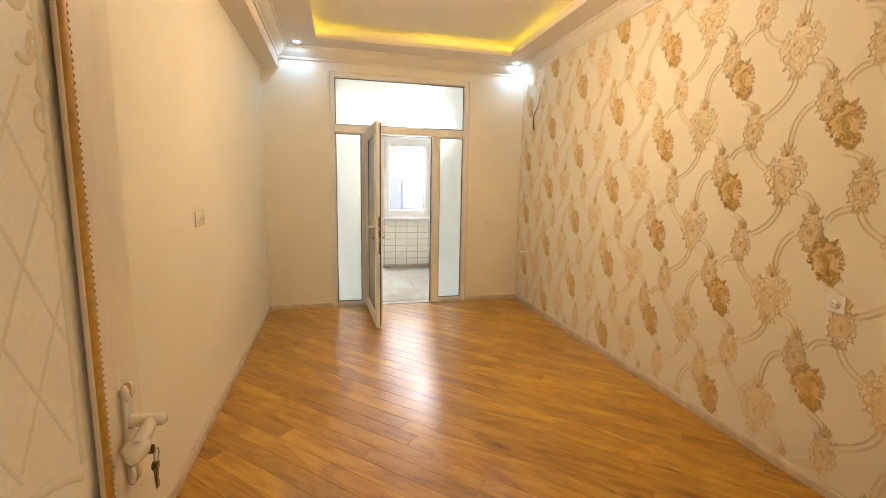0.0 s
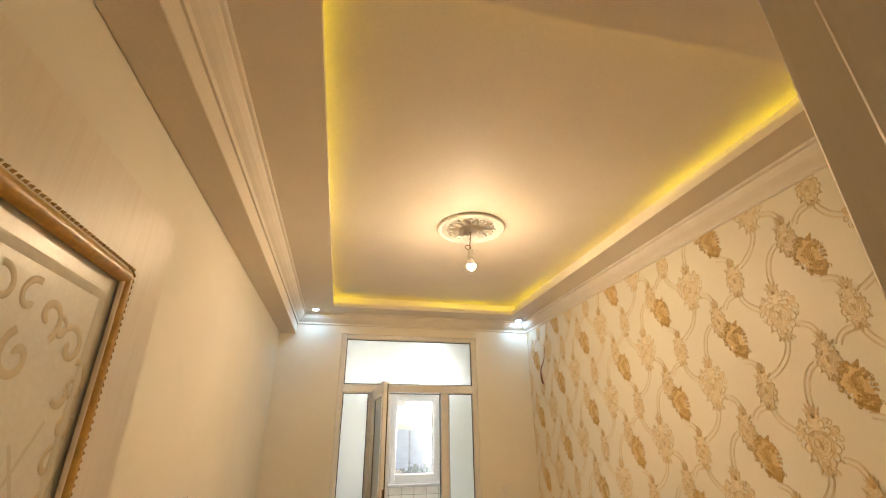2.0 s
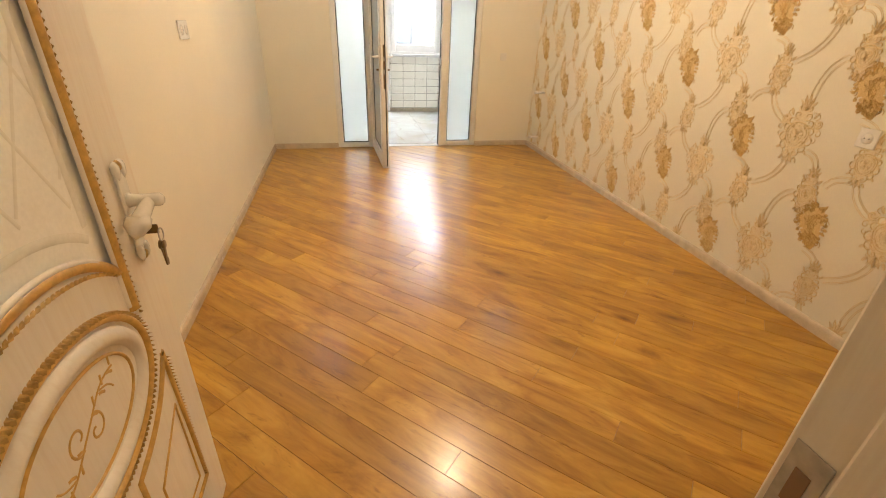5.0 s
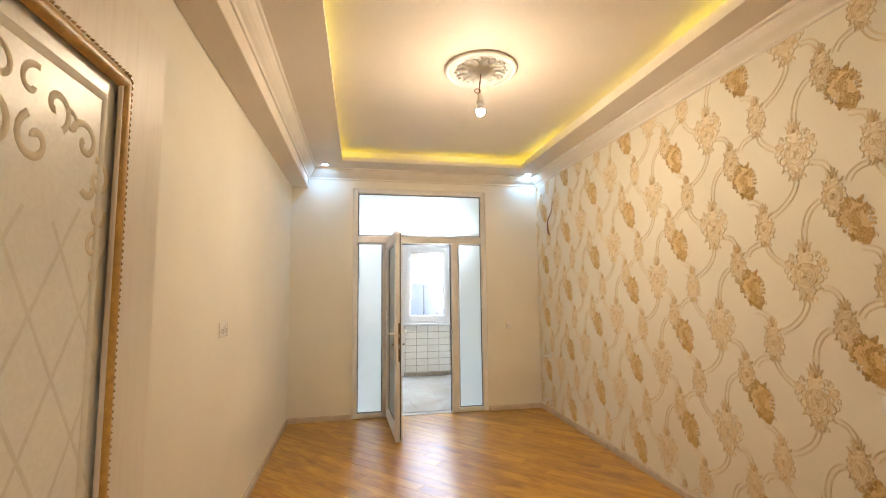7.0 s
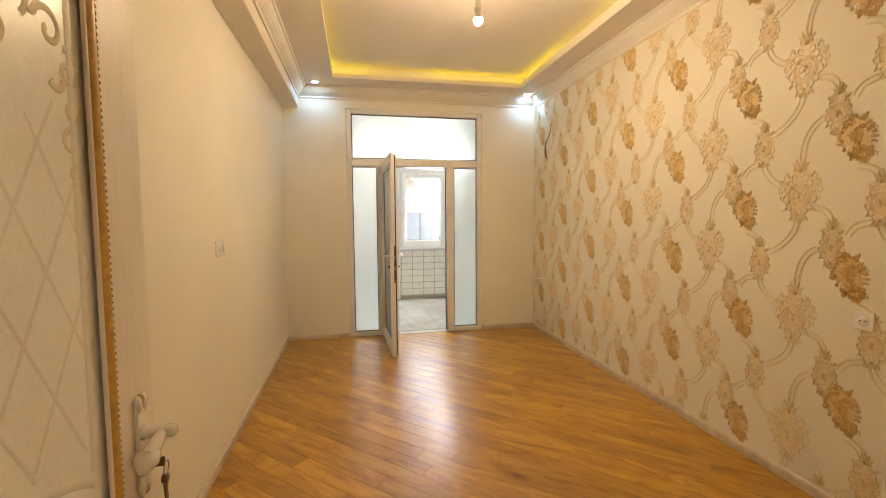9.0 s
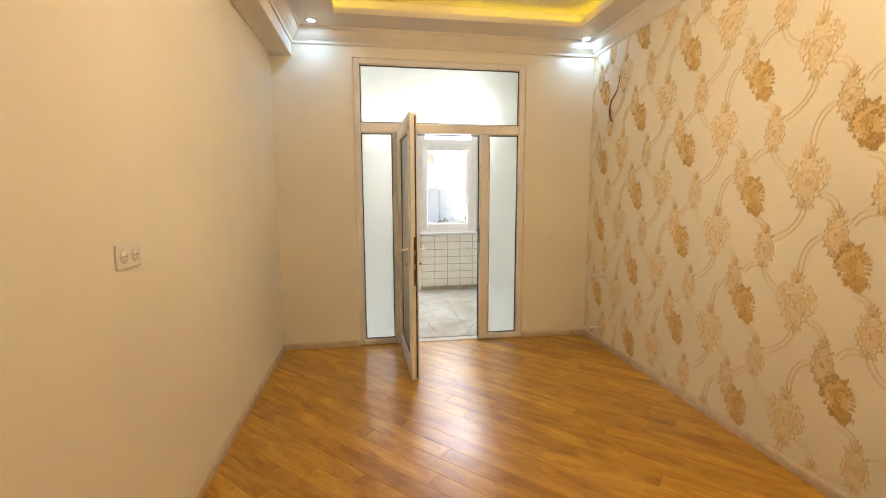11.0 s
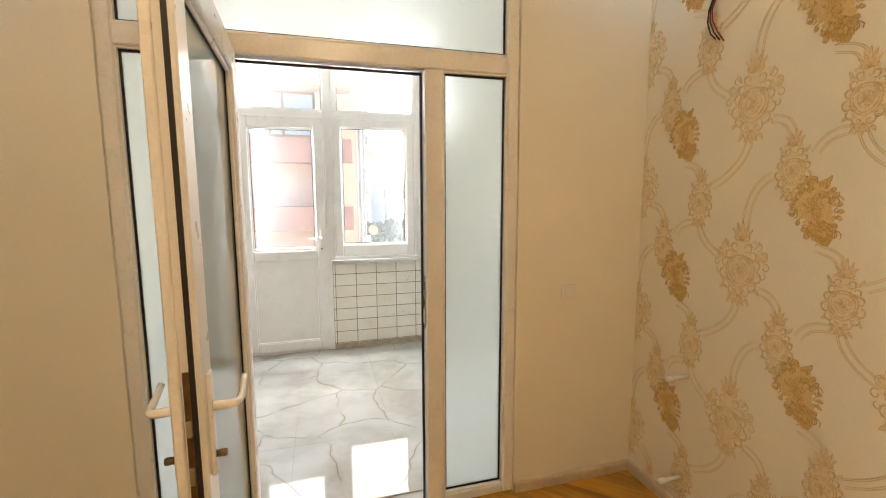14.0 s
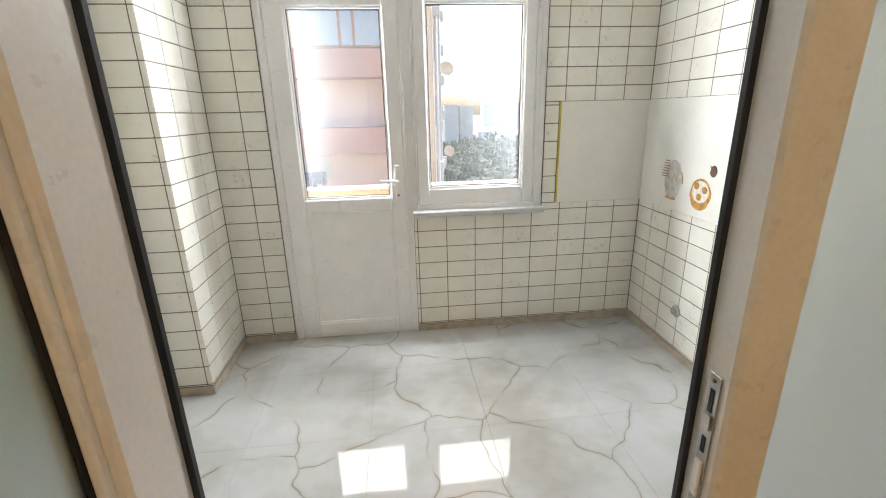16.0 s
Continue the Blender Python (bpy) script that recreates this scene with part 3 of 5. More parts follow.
# in the leaf's frame x runs from hinge to lock, y from the room's face when shut to the kitchen's


def leaf_part(name, bm, mat, label="", parent=None):
    return part(name, moved(bm, MLEAF), mat, parent or leaf, label)


Z0 = 0.010
for lo, hi in (((0, 0, Z0), (0.10, LT, LH)), ((LW - 0.10, 0, Z0), (LW, LT, LH)), ((0.10, 0, Z0), (LW - 0.10, LT, Z0 + 0.11)), ((0.10, 0, LH - 0.10), (LW - 0.10, LT, LH))):
    leaf_part("leaf_bar", box(lo, hi, 0.005), M_PVC)
# rebate lip round the leaf on the kitchen side
for lo, hi in (((LW, 0.004, Z0 + 0.02), (LW + 0.016, 0.024, LH - 0.02)), ((0.0, 0.004, LH), (LW, 0.024, LH + 0.014))):
    leaf_part("rebate_lip", box(lo, hi, 0.003), M_PVC)
gl = leaf_part("pane", box((0.103, 0.0265, 0.123), (LW - 0.103, 0.0335, LH - 0.103)), M_LEAFGLASS, "obscure green-white pane")
for y0, y1 in ((0.012, 0.0225), (0.0375, 0.050)):
    for lo, hi in (((0.098, y0, 0.118), (0.113, y1, LH - 0.098)), ((LW - 0.113, y0, 0.118), (LW - 0.098, y1, LH - 0.098)), ((0.113, y0, 0.118), (LW - 0.113, y1, 0.133)), ((0.113, y0, LH - 0.113), (LW - 0.113, y1, LH - 0.098))):
        leaf_part("glazing_bead", box(lo, hi, 0.003), M_PVC, "", gl)
for y0, y1 in ((0.0220, 0.0262), (0.0338, 0.0380)):
    for lo, hi, mat, nm in (((0.100, y0, 0.12), (0.116, y1, LH - 0.1), M_GASKET, "gasket"), ((LW - 0.116, y0, 0.12), (LW - 0.1, y1, LH - 0.1), M_GASKET, "gasket"),
                            ((0.116, y0, 0.12), (LW - 0.116, y1, 0.136), M_GASKET, "gasket"), ((0.116, y0, LH - 0.116), (LW - 0.116, y1, LH - 0.1), M_GASKET, "gasket")):
        leaf_part(nm, box(lo, hi), mat, "", gl)
leaf_part("edge_seal", box((LW - 0.002, 0.040, Z0 + 0.02), (LW + 0.006, 0.050, LH - 0.02)), M_GASKET, "black edge seal")
lockp = leaf_part("lock_faceplate", box((LW - 0.001, 0.026, 0.78), (LW + 0.002, 0.040, 1.16), 0.0008), M_BRASS, "dark steel lock faceplate")
leaf_part("latch", box((LW + 0.002, 0.028, 1.02), (LW + 0.012, 0.039, 1.055), 0.002), M_STEEL, "", lockp)
leaf_part("dead_bolt", box((LW + 0.002, 0.028, 0.91), (LW + 0.010, 0.039, 0.95), 0.001), M_STEEL, "", lockp)
for side, y in ((-1, 0.0), (1, LT)):
    hp = leaf_part("handle_plate", box((LW - 0.062, min(y, y + side * 0.010), 0.90), (LW - 0.030, max(y, y + side * 0.010), 1.14), 0.004, segs=2), M_SWITCH, "white handle plate")
    leaf_part("lever_handle", tube(bez((LW - 0.046, y + side * 0.008, 1.06), (LW - 0.046, y + side * 0.065, 1.055), (LW - 0.06, y + side * 0.064, 1.05), (LW - 0.12, y + side * 0.062, 1.05), (LW - 0.165, y + side * 0.06, 1.075), n=14), 0.0105, 10, 0.008), M_SWITCH, "white curved lever", hp)
    leaf_part("lock_cylinder", lathe([(0.008, 0), (0.009, 0.02), (0.007, 0.024)], 12, "y", (0, 0, 0)) if side > 0 else moved(lathe([(0.008, 0), (0.009, 0.02), (0.007, 0.024)], 12, "y"), Matrix.Scale(-1, 4, (0, 1, 0))), M_BRASS, "brass lock cylinder", hp)
    o = hp.children[-1]
    o.data.transform(MLEAF @ Matrix.Translation((LW - 0.046, y + side * 0.008, 0.945)) @ MLEAF.inverted())
for z in (0.22, 1.05, 1.88):
    leaf_part("hinge", moved(lathe([(0.010, -0.05), (0.011, -0.048), (0.011, 0.048), (0.010, 0.05)], 12), Matrix.Translation((-0.006, -0.006, z))), M_SWITCH, "white barrel hinge")

# ---- entrance doorway with its open leaf ----
jamb = thing("entrance_door_frame", (0.255, YN - 0.1, 0), "cream grained wooden door frame with a strike plate", "door frame")
jamb["kind"] = "structure"
JX0, JX1, JZ = -0.175, 0.650, 2.055
for lo, hi, nm in (((JX1, YN - 0.22, 0), (0.725, YN + 0.012, 2.115), "jamb_post"), ((-0.215, YN - 0.22, 0), (JX0, YN + 0.012, 2.115), "jamb_post"), ((JX0, YN - 0.22, JZ), (JX1, YN + 0.012, 2.115), "head"),
                   ((JX1 - 0.012, YN - 0.22, 0), (JX1, YN - 0.036, JZ - 0.012), "stop"), ((JX0, YN - 0.22, 0), (JX0 + 0.012, YN - 0.036, JZ - 0.012), "stop"), ((JX0, YN - 0.22, JZ - 0.012), (JX1, YN - 0.036, JZ), "stop"),
                   ((0.725, YN + 0.001, 0), (0.79, YN + 0.014, 2.18), "architrave"), ((-0.28, YN + 0.001, 0), (-0.215, YN + 0.014, 2.18), "architrave"), ((-0.215, YN + 0.001, 2.115), (0.725, YN + 0.014, 2.18), "architrave")):
    part(nm, box(lo, hi, 0.003), M_DOORWOOD, jamb)
sp = part("strike_plate", box((JX1 - 0.002, YN - 0.030, 0.93), (JX1 - 0.0003, YN + 0.004, 1.02), 0.0006), M_STEEL, jamb, "steel strike plate")
part("strike_slot", box((JX1 - 0.0032, YN - 0.020, 0.955), (JX1 - 0.0021, YN - 0.006, 0.995)), M_BROWNFRAME, sp)

LY0, LY1, LX, LTH, LHH = YN + 0.004, 1.118, -0.165, 0.040, 2.040   # leaf along y, its seen face at x = LX
ent = thing("entrance_door_leaf", (LX - 0.02, LY0, 0.0), "cream and gilt wooden door with etched glass, wide open", "door")
GY0, GY1, GZT, GZC = 0.473, 0.955, 1.870, 0.798     # glazed field: sides, top, lower corners
GC, ARCH = (GY0 + GY1) / 2, 0.178                   # middle, rise of the arched lower edge


def arch_z(y, drop=0.0):
    s = (y - GC) / ((GY1 - GY0) / 2 + 0.026)
    return GZC - drop + ARCH * math.sqrt(max(0, 1 - (s * 0.995) ** 2))


# stiles, top rail and lower panel, cut out round the glass
bm = bmesh.new()
for lo, hi in (((LX - LTH, LY0, 0.008), (LX, GY0, LHH)), ((LX - LTH, GY1, 0.008), (LX, LY1, LHH)), ((LX - LTH, GY0, GZT), (LX, GY1, LHH))):
    box(lo, hi, 0, bm)
N = 28
for k in range(N):
    y0, y1 = GY0 + (GY1 - GY0) * k / N, GY0 + (GY1 - GY0) * (k + 1) / N
    for x in (LX, LX - LTH):
        vs = [bm.verts.new(p) for p in ((x, y0, 0.008), (x, y1, 0.008), (x, y1, arch_z(y1)), (x, y0, arch_z(y0)))]
        bm.faces.new(vs)
    bm.faces.new([bm.verts.new(p) for p in ((LX, y0, arch_z(y0)), (LX, y1, arch_z(y1)), (LX - LTH, y1, arch_z(y1)), (LX - LTH, y0, arch_z(y0)))])
bmesh.ops.remove_doubles(bm, verts=bm.verts[:], dist=0.0005)
bmesh.ops.recalc_face_normals(bm, faces=bm.faces[:])
part("leaf_body", bm, M_DOORWOOD, ent)
bm = bmesh.new()
for k in range(N):
    y0, y1 = GY0 + (GY1 - GY0) * k / N, GY0 + (GY1 - GY0) * (k + 1) / N
    for x in (LX - 0.007, LX - 0.013):
        bm.faces.new([bm.verts.new(p) for p in ((x, y0, arch_z(y0) - 0.006), (x, y1, arch_z(y1) - 0.006), (x, y1, GZT + 0.006), (x, y0, GZT + 0.006))])
bmesh.ops.remove_doubles(bm, verts=bm.verts[:], dist=0.0005)
epane = part("etched_pane", bm, M_ETCHED, ent, "frosted pane with etched scrolls")


def rib(points, w, h, x=LX, closed=False):
    """A half-round rib on the leaf along (y, z) points."""
    bm = bmesh.new()
    pts = [Vector((0, *p)) for p in points]
    n = len(pts)
    rows = []
    for i, p in enumerate(pts):
        a = pts[(i - 1) % n] if closed else pts[max(i - 1, 0)]
        b = pts[(i + 1) % n] if closed else pts[min(i + 1, n - 1)]
        d = (b - a).normalized()
        s = Vector((0, -d.z, d.y))
        rows.append([bm.verts.new(p + s * o * w / 2 + Vector((x + q * h, 0, 0))) for o, q in ((-1, 0), (-0.75, 0.6), (0, 1), (0.75, 0.6), (1, 0))])
    for i in range(n if closed else n - 1):
        a, b = rows[i], rows[(i + 1) % n]
        for k in range(4):
            bm.faces.new((a[k], a[k + 1], b[k + 1], b[k]))
    return smooth(bm)


def oval(cy, cz, ry, rz, n=48):
    return [(cy + ry * math.cos(2 * math.pi * k / n), cz + rz * math.sin(2 * math.pi * k / n)) for k in range(n)]


def rope(points, w, h, pitch, x=LX):
    """Slanted beads along a line: a carved rope edge."""
    bm = bmesh.new()
    pts = [Vector((0, *p)) for p in points]
    carry = 0.0
    for a, b in zip(pts, pts[1:]):
        d = b - a
        L = d.length
        if L < 1e-6:
            continue
        d /= L
        s = Vector((0, -d.z, d.y))
        at = carry
        while at < L:
            c = a + d * at + Vector((x, 0, 0))
            e = (s * 0.8 + d * 0.6) * w / 2
            f = d * pitch * 0.33
            top = c + Vector((h, 0, 0))
            v = [bm.verts.new(q) for q in (c - e - f, c - e + f, c + e + f, c + e - f, top - e * 0.6, top + e * 0.6)]
            for q in ((0, 1, 4), (1, 2, 5, 4), (2, 3, 5), (3, 0, 4, 5)):
                bm.faces.new([v[i] for i in q])
            at += pitch
        carry = at - L
    return bm


arch_pts = [(GY0 + (GY1 - GY0) * k / 40, arch_z(GY0 + (GY1 - GY0) * k / 40)) for k in range(41)]
sides = [[(GY1, GZC), (GY1, 1.2), (GY1, 1.6), (GY1, GZT)], [(GY0, GZC), (GY0, 1.2), (GY0, 1.6), (GY0, GZT)], [(GY0, GZT), (GC, GZT), (GY1, GZT)]]
for pts in (*sides, arch_pts):
    slim = pts is arch_pts
    part("glass_moulding", rib(pts, 0.020 if slim else 0.030, 0.008 if slim else 0.012), M_BROWNGOLD, ent, "brown-gilt moulding round the glass")
    part("inner_bead", rib([(GC + (p[0] - GC) * 0.945, p[1] + (-0.014 if p[1] > 1.87 else 0.012)) for p in pts], 0.012, 0.006), M_DOORWOOD, ent)
off = 0.020
for pts in ([(GY1 + off, GZC - 0.02), (GY1 + off, GZT + off)], [(GY0 - off, GZC - 0.02), (GY0 - off, GZT + off)], [(GY0 - off, GZT + off), (GY1 + off, GZT + off)],
            [(p[0] * 1.0 + (0.02 if p[0] > GC else -0.02) * abs(p[0] - GC) / 0.27, p[1] - 0.024) for p in arch_pts]):
    part("rope_edge", rope(pts, 0.010, 0.005, 0.012), M_GILT, ent, "gilt rope edge")
# the lower field: nested ovals, corner pieces and a painted spray
OC = (GC, 0.716)
for ry, rz, w, h, mat, nm in ((0.243, 0.156, 0.016, 0.010, M_BROWNGOLD, "oval_moulding"), (0.205, 0.124, 0.036, 0.014, M_DOORWOOD, "oval_swell"), (0.167, 0.094, 0.007, 0.004, M_BROWNGOLD, "oval_line")):
    part(nm, rib(oval(*OC, ry, rz), w, h, closed=True), mat, ent)
part("rope_edge", rope([*oval(*OC, 0.252, 0.163, 72), (OC[0] + 0.252, OC[1])], 0.011, 0.012, 0.011), M_GILT, ent, "gilt rope edge")
for sy in (1, -1):
    for sz in (1, -1):
        if sz > 0:
            continue
        arc = [(GC + sy * 0.300 * math.cos(a), OC[1] + 0.215 * math.sin(a)) for a in [radians(q) for q in range(-18, -84, -6)]]
        loop = [*arc, (arc[-1][0], 0.19), (GC + sy * 0.308, 0.19), (GC + sy * 0.300, 0.40)]
        part("corner_moulding", rib(loop, 0.014, 0.008, closed=True), M_BROWNGOLD, ent)
        part("rope_edge", rope([(GC + sy * 0.300, 0.62), (GC + sy * 0.306, 0.20)], 0.008, 0.010, 0.010), M_GILT, ent, "gilt rope edge")
        inner = [(GC + sy * 0.270, 0.50), (GC + sy * 0.12, 0.40), (GC + sy * 0.12, 0.23), (GC + sy * 0.275, 0.23)]
        part("corner_line", rib(inner, 0.007, 0.004, closed=True), M_BROWNGOLD, ent)
spiral = lambda cy, cz, r, turns, a0, sgn: [(cy + r * (1 - k / 22) * math.cos(a0 + sgn * turns * 2 * math.pi * k / 22), cz + r * (1 - k / 22) * math.sin(a0 + sgn * turns * 2 * math.pi * k / 22)) for k in range(20)]
cy, cz = OC
flat = lambda *q: [(p.x, p.y) for p in bez(*[(a, b, 0) for a, b in q], n=12)]
for pts, w in ((spiral(cy + 0.022, cz - 0.012, 0.030, 1.1, 1.4, -1), 0.005), (spiral(cy - 0.022, cz + 0.012, 0.030, 1.1, 4.5, -1), 0.005),
               (flat((cy, cz), (cy + 0.05, cz + 0.03), (cy + 0.06, cz + 0.05), (cy + 0.115, cz + 0.045)), 0.005), (flat((cy, cz), (cy - 0.05, cz - 0.03), (cy - 0.06, cz - 0.05), (cy - 0.115, cz - 0.045)), 0.005),
               (flat((cy + 0.06, cz + 0.035), (cy + 0.09, cz + 0.03), (cy + 0.10, cz + 0.01)), 0.004), (flat((cy - 0.06, cz - 0.035), (cy - 0.09, cz - 0.03), (cy - 0.10, cz - 0.01)), 0.004)):
    part("painted_scroll", rib(pts, w, 0.0015), M_BROWNGOLD, ent, "brown painted scroll")
for k in range(6):
    for s in (1, -1):
        y, z = cy + s * (0.02 + 0.018 * k), cz + s * (0.016 + 0.007 * k)
        a = radians(25 + (55 if k % 2 else -50)) + (math.pi if s < 0 else 0)
        tip = (y + 0.020 * math.cos(a), z + 0.020 * math.sin(a))
        part("painted_leaf", rib([(y, z), ((y + tip[0]) / 2, (z + tip[1]) / 2 + 0.002), tip], 0.006, 0.0014), M_BROWNGOLD, ent)
# etched border, scrolls and trellis on the glass
GXF = LX - 0.0068
for pts in ([(GY1 - 0.045, 1.0), (GY1 - 0.045, GZT - 0.05)], [(GY0 + 0.045, 1.0), (GY0 + 0.045, GZT - 0.05)], [(GY0 + 0.04, GZT - 0.05), (GY1 - 0.04, GZT - 0.05)], [(p[0], p[1] + 0.055) for p in arch_pts[4:-4]]):
    part("etched_border", rib(pts, 0.016, 0.0012, GXF), M_ETCHPALE, epane)
for s in (1, -1):
    for oy, oz, r, turns, a0, sg, w in ((0.030, 1.765, 0.030, 0.8, 1.2, 1, 0.010), (0.078, 1.752, 0.034, 1.0, 5.2, 1, 0.012), (0.112, 1.742, 0.020, 1.2, 2.4, -1, 0.009),
                                        (0.150, 1.722, 0.036, 1.2, 2.8, -1, 0.012), (0.190, 1.672, 0.034, 1.25, 1.9, -1, 0.012), (0.168, 1.655, 0.022, 0.7, 3.6, 1, 0.014),
                                        (0.196, 1.612, 0.024, 1.1, 0.4, -1, 0.010), (0.190, 1.556, 0.024, 0.8, 1.6, 1, 0.010), (0.192, 1.510, 0.015, 1.1, 0.8, -1, 0.008), (0.040, 1.690, 0.036, 1.3, 2.0, 1, 0.012)):
        pts = [(GC + s * (p[0]), p[1]) for p in spiral(oy, oz, r, turns, a0, sg)]
        part("etched_scroll", rib(pts, w, 0.0010, GXF), M_ETCHLINE, epane, "beige etched scroll")
for k in range(9):
    for s in (1, -1):
        y0 = GY0 + 0.05 + k * 0.11 - 0.22
        pts = [(y, 1.02 + (y - y0) * 1.75 if s > 0 else 1.02 + (2 * GC - y - y0) * 1.75) for y in [GY0 + 0.06 + q * 0.03 for q in range(15)]]
        pts = [p for p in pts if 1.04 < p[1] < 1.62]
        if len(pts) > 2:
            part("etched_trellis", rib(pts, 0.007, 0.0003, GXF), M_ETCHPALE, epane)
# lock furniture with keys
hy = 1.050
plate = part("lock_plate", box((LX, hy - 0.019, 0.885), (LX + 0.008, hy + 0.019, 1.055), 0.004, segs=2), M_CERAMIC, ent, "ivory and gilt lock plate")
for z, s in ((1.050, 1), (0.890, -1)):
    for dy in (-0.012, 0.012):
        part("plate_scroll", moved(leaf_blob(0.020, 0.010, 0.008), Matrix.Translation((LX + 0.006, hy + dy, z + s * 0.008)) @ Matrix.Rotation(radians(90), 4, "Y")), M_CERAMIC, plate)
    part("plate_crest", moved(leaf_blob(0.012, 0.012, 0.007), Matrix.Translation((LX + 0.006, hy, z + s * 0.016)) @ Matrix.Rotation(radians(-90 * s), 4, "Y")), M_GILT, plate)
part("handle_neck", lathe([(0.016, 0.0), (0.013, 0.008), (0.0115, 0.030), (0.0135, 0.050), (0.013, 0.060), (0.007, 0.066)], 16, "x", (LX + 0.006, hy, 0.995)), M_CERAMIC, plate)
part("lever_handle", tube(bez((LX + 0.046, hy, 0.994), (LX + 0.046, hy - 0.015, 0.992), (LX + 0.043, hy - 0.035, 0.982), (LX + 0.039, hy - 0.055, 0.970), n=12), 0.011, 14, 0.016), M_CERAMIC, plate, "ivory lever handle")
part("handle_scroll", moved(leaf_blob(0.028, 0.024, 0.020), Matrix.Translation((LX + 0.036, hy - 0.060, 0.962)) @ Matrix.Rotation(radians(-90), 4, "Z") @ Matrix.Rotation(radians(35), 4, "Y")), M_CERAMIC, plate, "ivory scrolled handle end")
part("key_escutcheon", lathe([(0.014, 0), (0.013, 0.008), (0.008, 0.014)], 16, "x", (LX + 0.008, hy, 0.930)), M_BRASS, plate, "bronze key hole cover")
keys = thing("key_ring", (LX + 0.03, hy, 0.925), "two bronze keys hanging from the lock", "keys")
part("inserted_key", box((LX + 0.02, hy - 0.002, 0.920), (LX + 0.046, hy + 0.002, 0.940), 0.001), M_BRASS, keys)
part("ring", tube([(LX + 0.048, hy + 0.012 * math.cos(a * 0.4), 0.917 + 0.014 * math.sin(a * 0.4)) for a in range(17)], 0.0014, 6), M_STEEL, keys)
for dx, rot in ((0.046, 8), (0.052, -10)):
    kb = join(lathe([(0.001, -0.0015), (0.010, -0.0015), (0.010, 0.0015), (0.001, 0.0015)], 16, "x"), box((-0.0012, -0.004, -0.046), (0.0012, 0.004, -0.008)))
    join(kb, box((-0.0012, 0.004, -0.046), (0.0012, 0.008, -0.032)))
    part("key", moved(kb, Matrix.Translation((LX + dx - 0.004, hy, 0.893)) @ Matrix.Rotation(radians(rot), 4, "X")), M_BRASS, keys)
for z in (0.25, 1.80):
    part("hinge", lathe([(0.008, -0.05), (0.009, -0.046), (0.009, 0.046), (0.008, 0.05)], 10, "z", (LX + 0.006, LY0 + 0.002, z)), M_STEEL, ent)


# ---- switches, sockets, wires, pipe stubs ----
def wall_plate(name, at, normal, w, h, label, category, rockers=0, holes=0):
    """A wall plate of w by h at a point, facing along the normal (one of the axes)."""
    n = Vector(normal)
    side = Vector((0, 0, 1)).cross(n)
    m = Matrix((((side.x, 0, n.x, at[0])), ((side.y, 0, n.y, at[1])), ((side.z, 1, n.z, at[2])), ((0, 0, 0, 1))))
    t = thing(name, at, label, category)
    part("base_plate", moved(box((-w / 2, -h / 2, 0), (w / 2, h / 2, 0.009), 0.004, segs=2), m), M_SWITCH, t)
    for k in range(rockers):
        rw = (w - 0.03) / rockers
        x = -w / 2 + 0.015 + rw * k
        part("rocker", moved(box((x + 0.001, -h / 2 + 0.014, 0.009), (x + rw - 0.001, h / 2 - 0.014, 0.013), 0.003), m @ Matrix.Rotation(radians(2), 4, "X")), M_SWITCH, t)
    for k in range(holes):
        x = (k - (holes - 1) / 2) * 0.071
        part("socket_face", moved(lathe([(0.024, 0.009), (0.023, 0.012), (0.001, 0.012)], 24), m @ Matrix.Translation((x, 0, 0))), M_SWITCH, t)
        for q in (-0.0095, 0.0095):
            part("pin_hole", moved(lathe([(0.003, 0.0115), (0.003, 0.0128), (0.001, 0.0128)], 10), m @ Matrix.Translation((x + q, 0, 0))), M_DARK, t)
    return t


wall_plate("double_socket", (XL, 2.885, 1.264), (1, 0, 0), 0.155, 0.090, "white plastic double wall socket on the cream wall", "socket", holes=2)
wall_plate("wall_socket", (XR, 1.62, 0.95), (-1, 0, 0), 0.085, 0.085, "white wall socket on the damask wallpaper", "socket", holes=1)
wall_plate("light_switch", (2.145, YF, 1.035), (0, -1, 0), 0.075, 0.080, "ivory light switch beside the glazed partition", "switch", rockers=1)

wires = thing("loose_wires", (XR, 4.93, 2.55), "red and black wires hanging from a hole in the wall", "wires")
for k, mat in enumerate((M_REDWIRE, M_BLACKWIRE, M_BLACKWIRE)):
    o = 0.008 * (k - 1)
    way = [(XR, 4.905, 2.548), (XR - 0.012, 4.900, 2.50), (XR - 0.016, 4.905, 2.45), (XR - 0.016, 4.925 + o / 2, 2.405), (XR - 0.014, 4.975 + o, 2.370), (XR - 0.014, 5.020 + o, 2.335),
           (XR - 0.014, 5.040 + o, 2.285), (XR - 0.016, 5.036 + 1.5 * o, 2.235), (XR - 0.020, 5.010 + 2 * o, 2.185), (XR - 0.026, 4.975 + 2.5 * o, 2.135 + 0.010 * k)]
    part("wire", tube(way, 0.0032, 6), mat, wires)
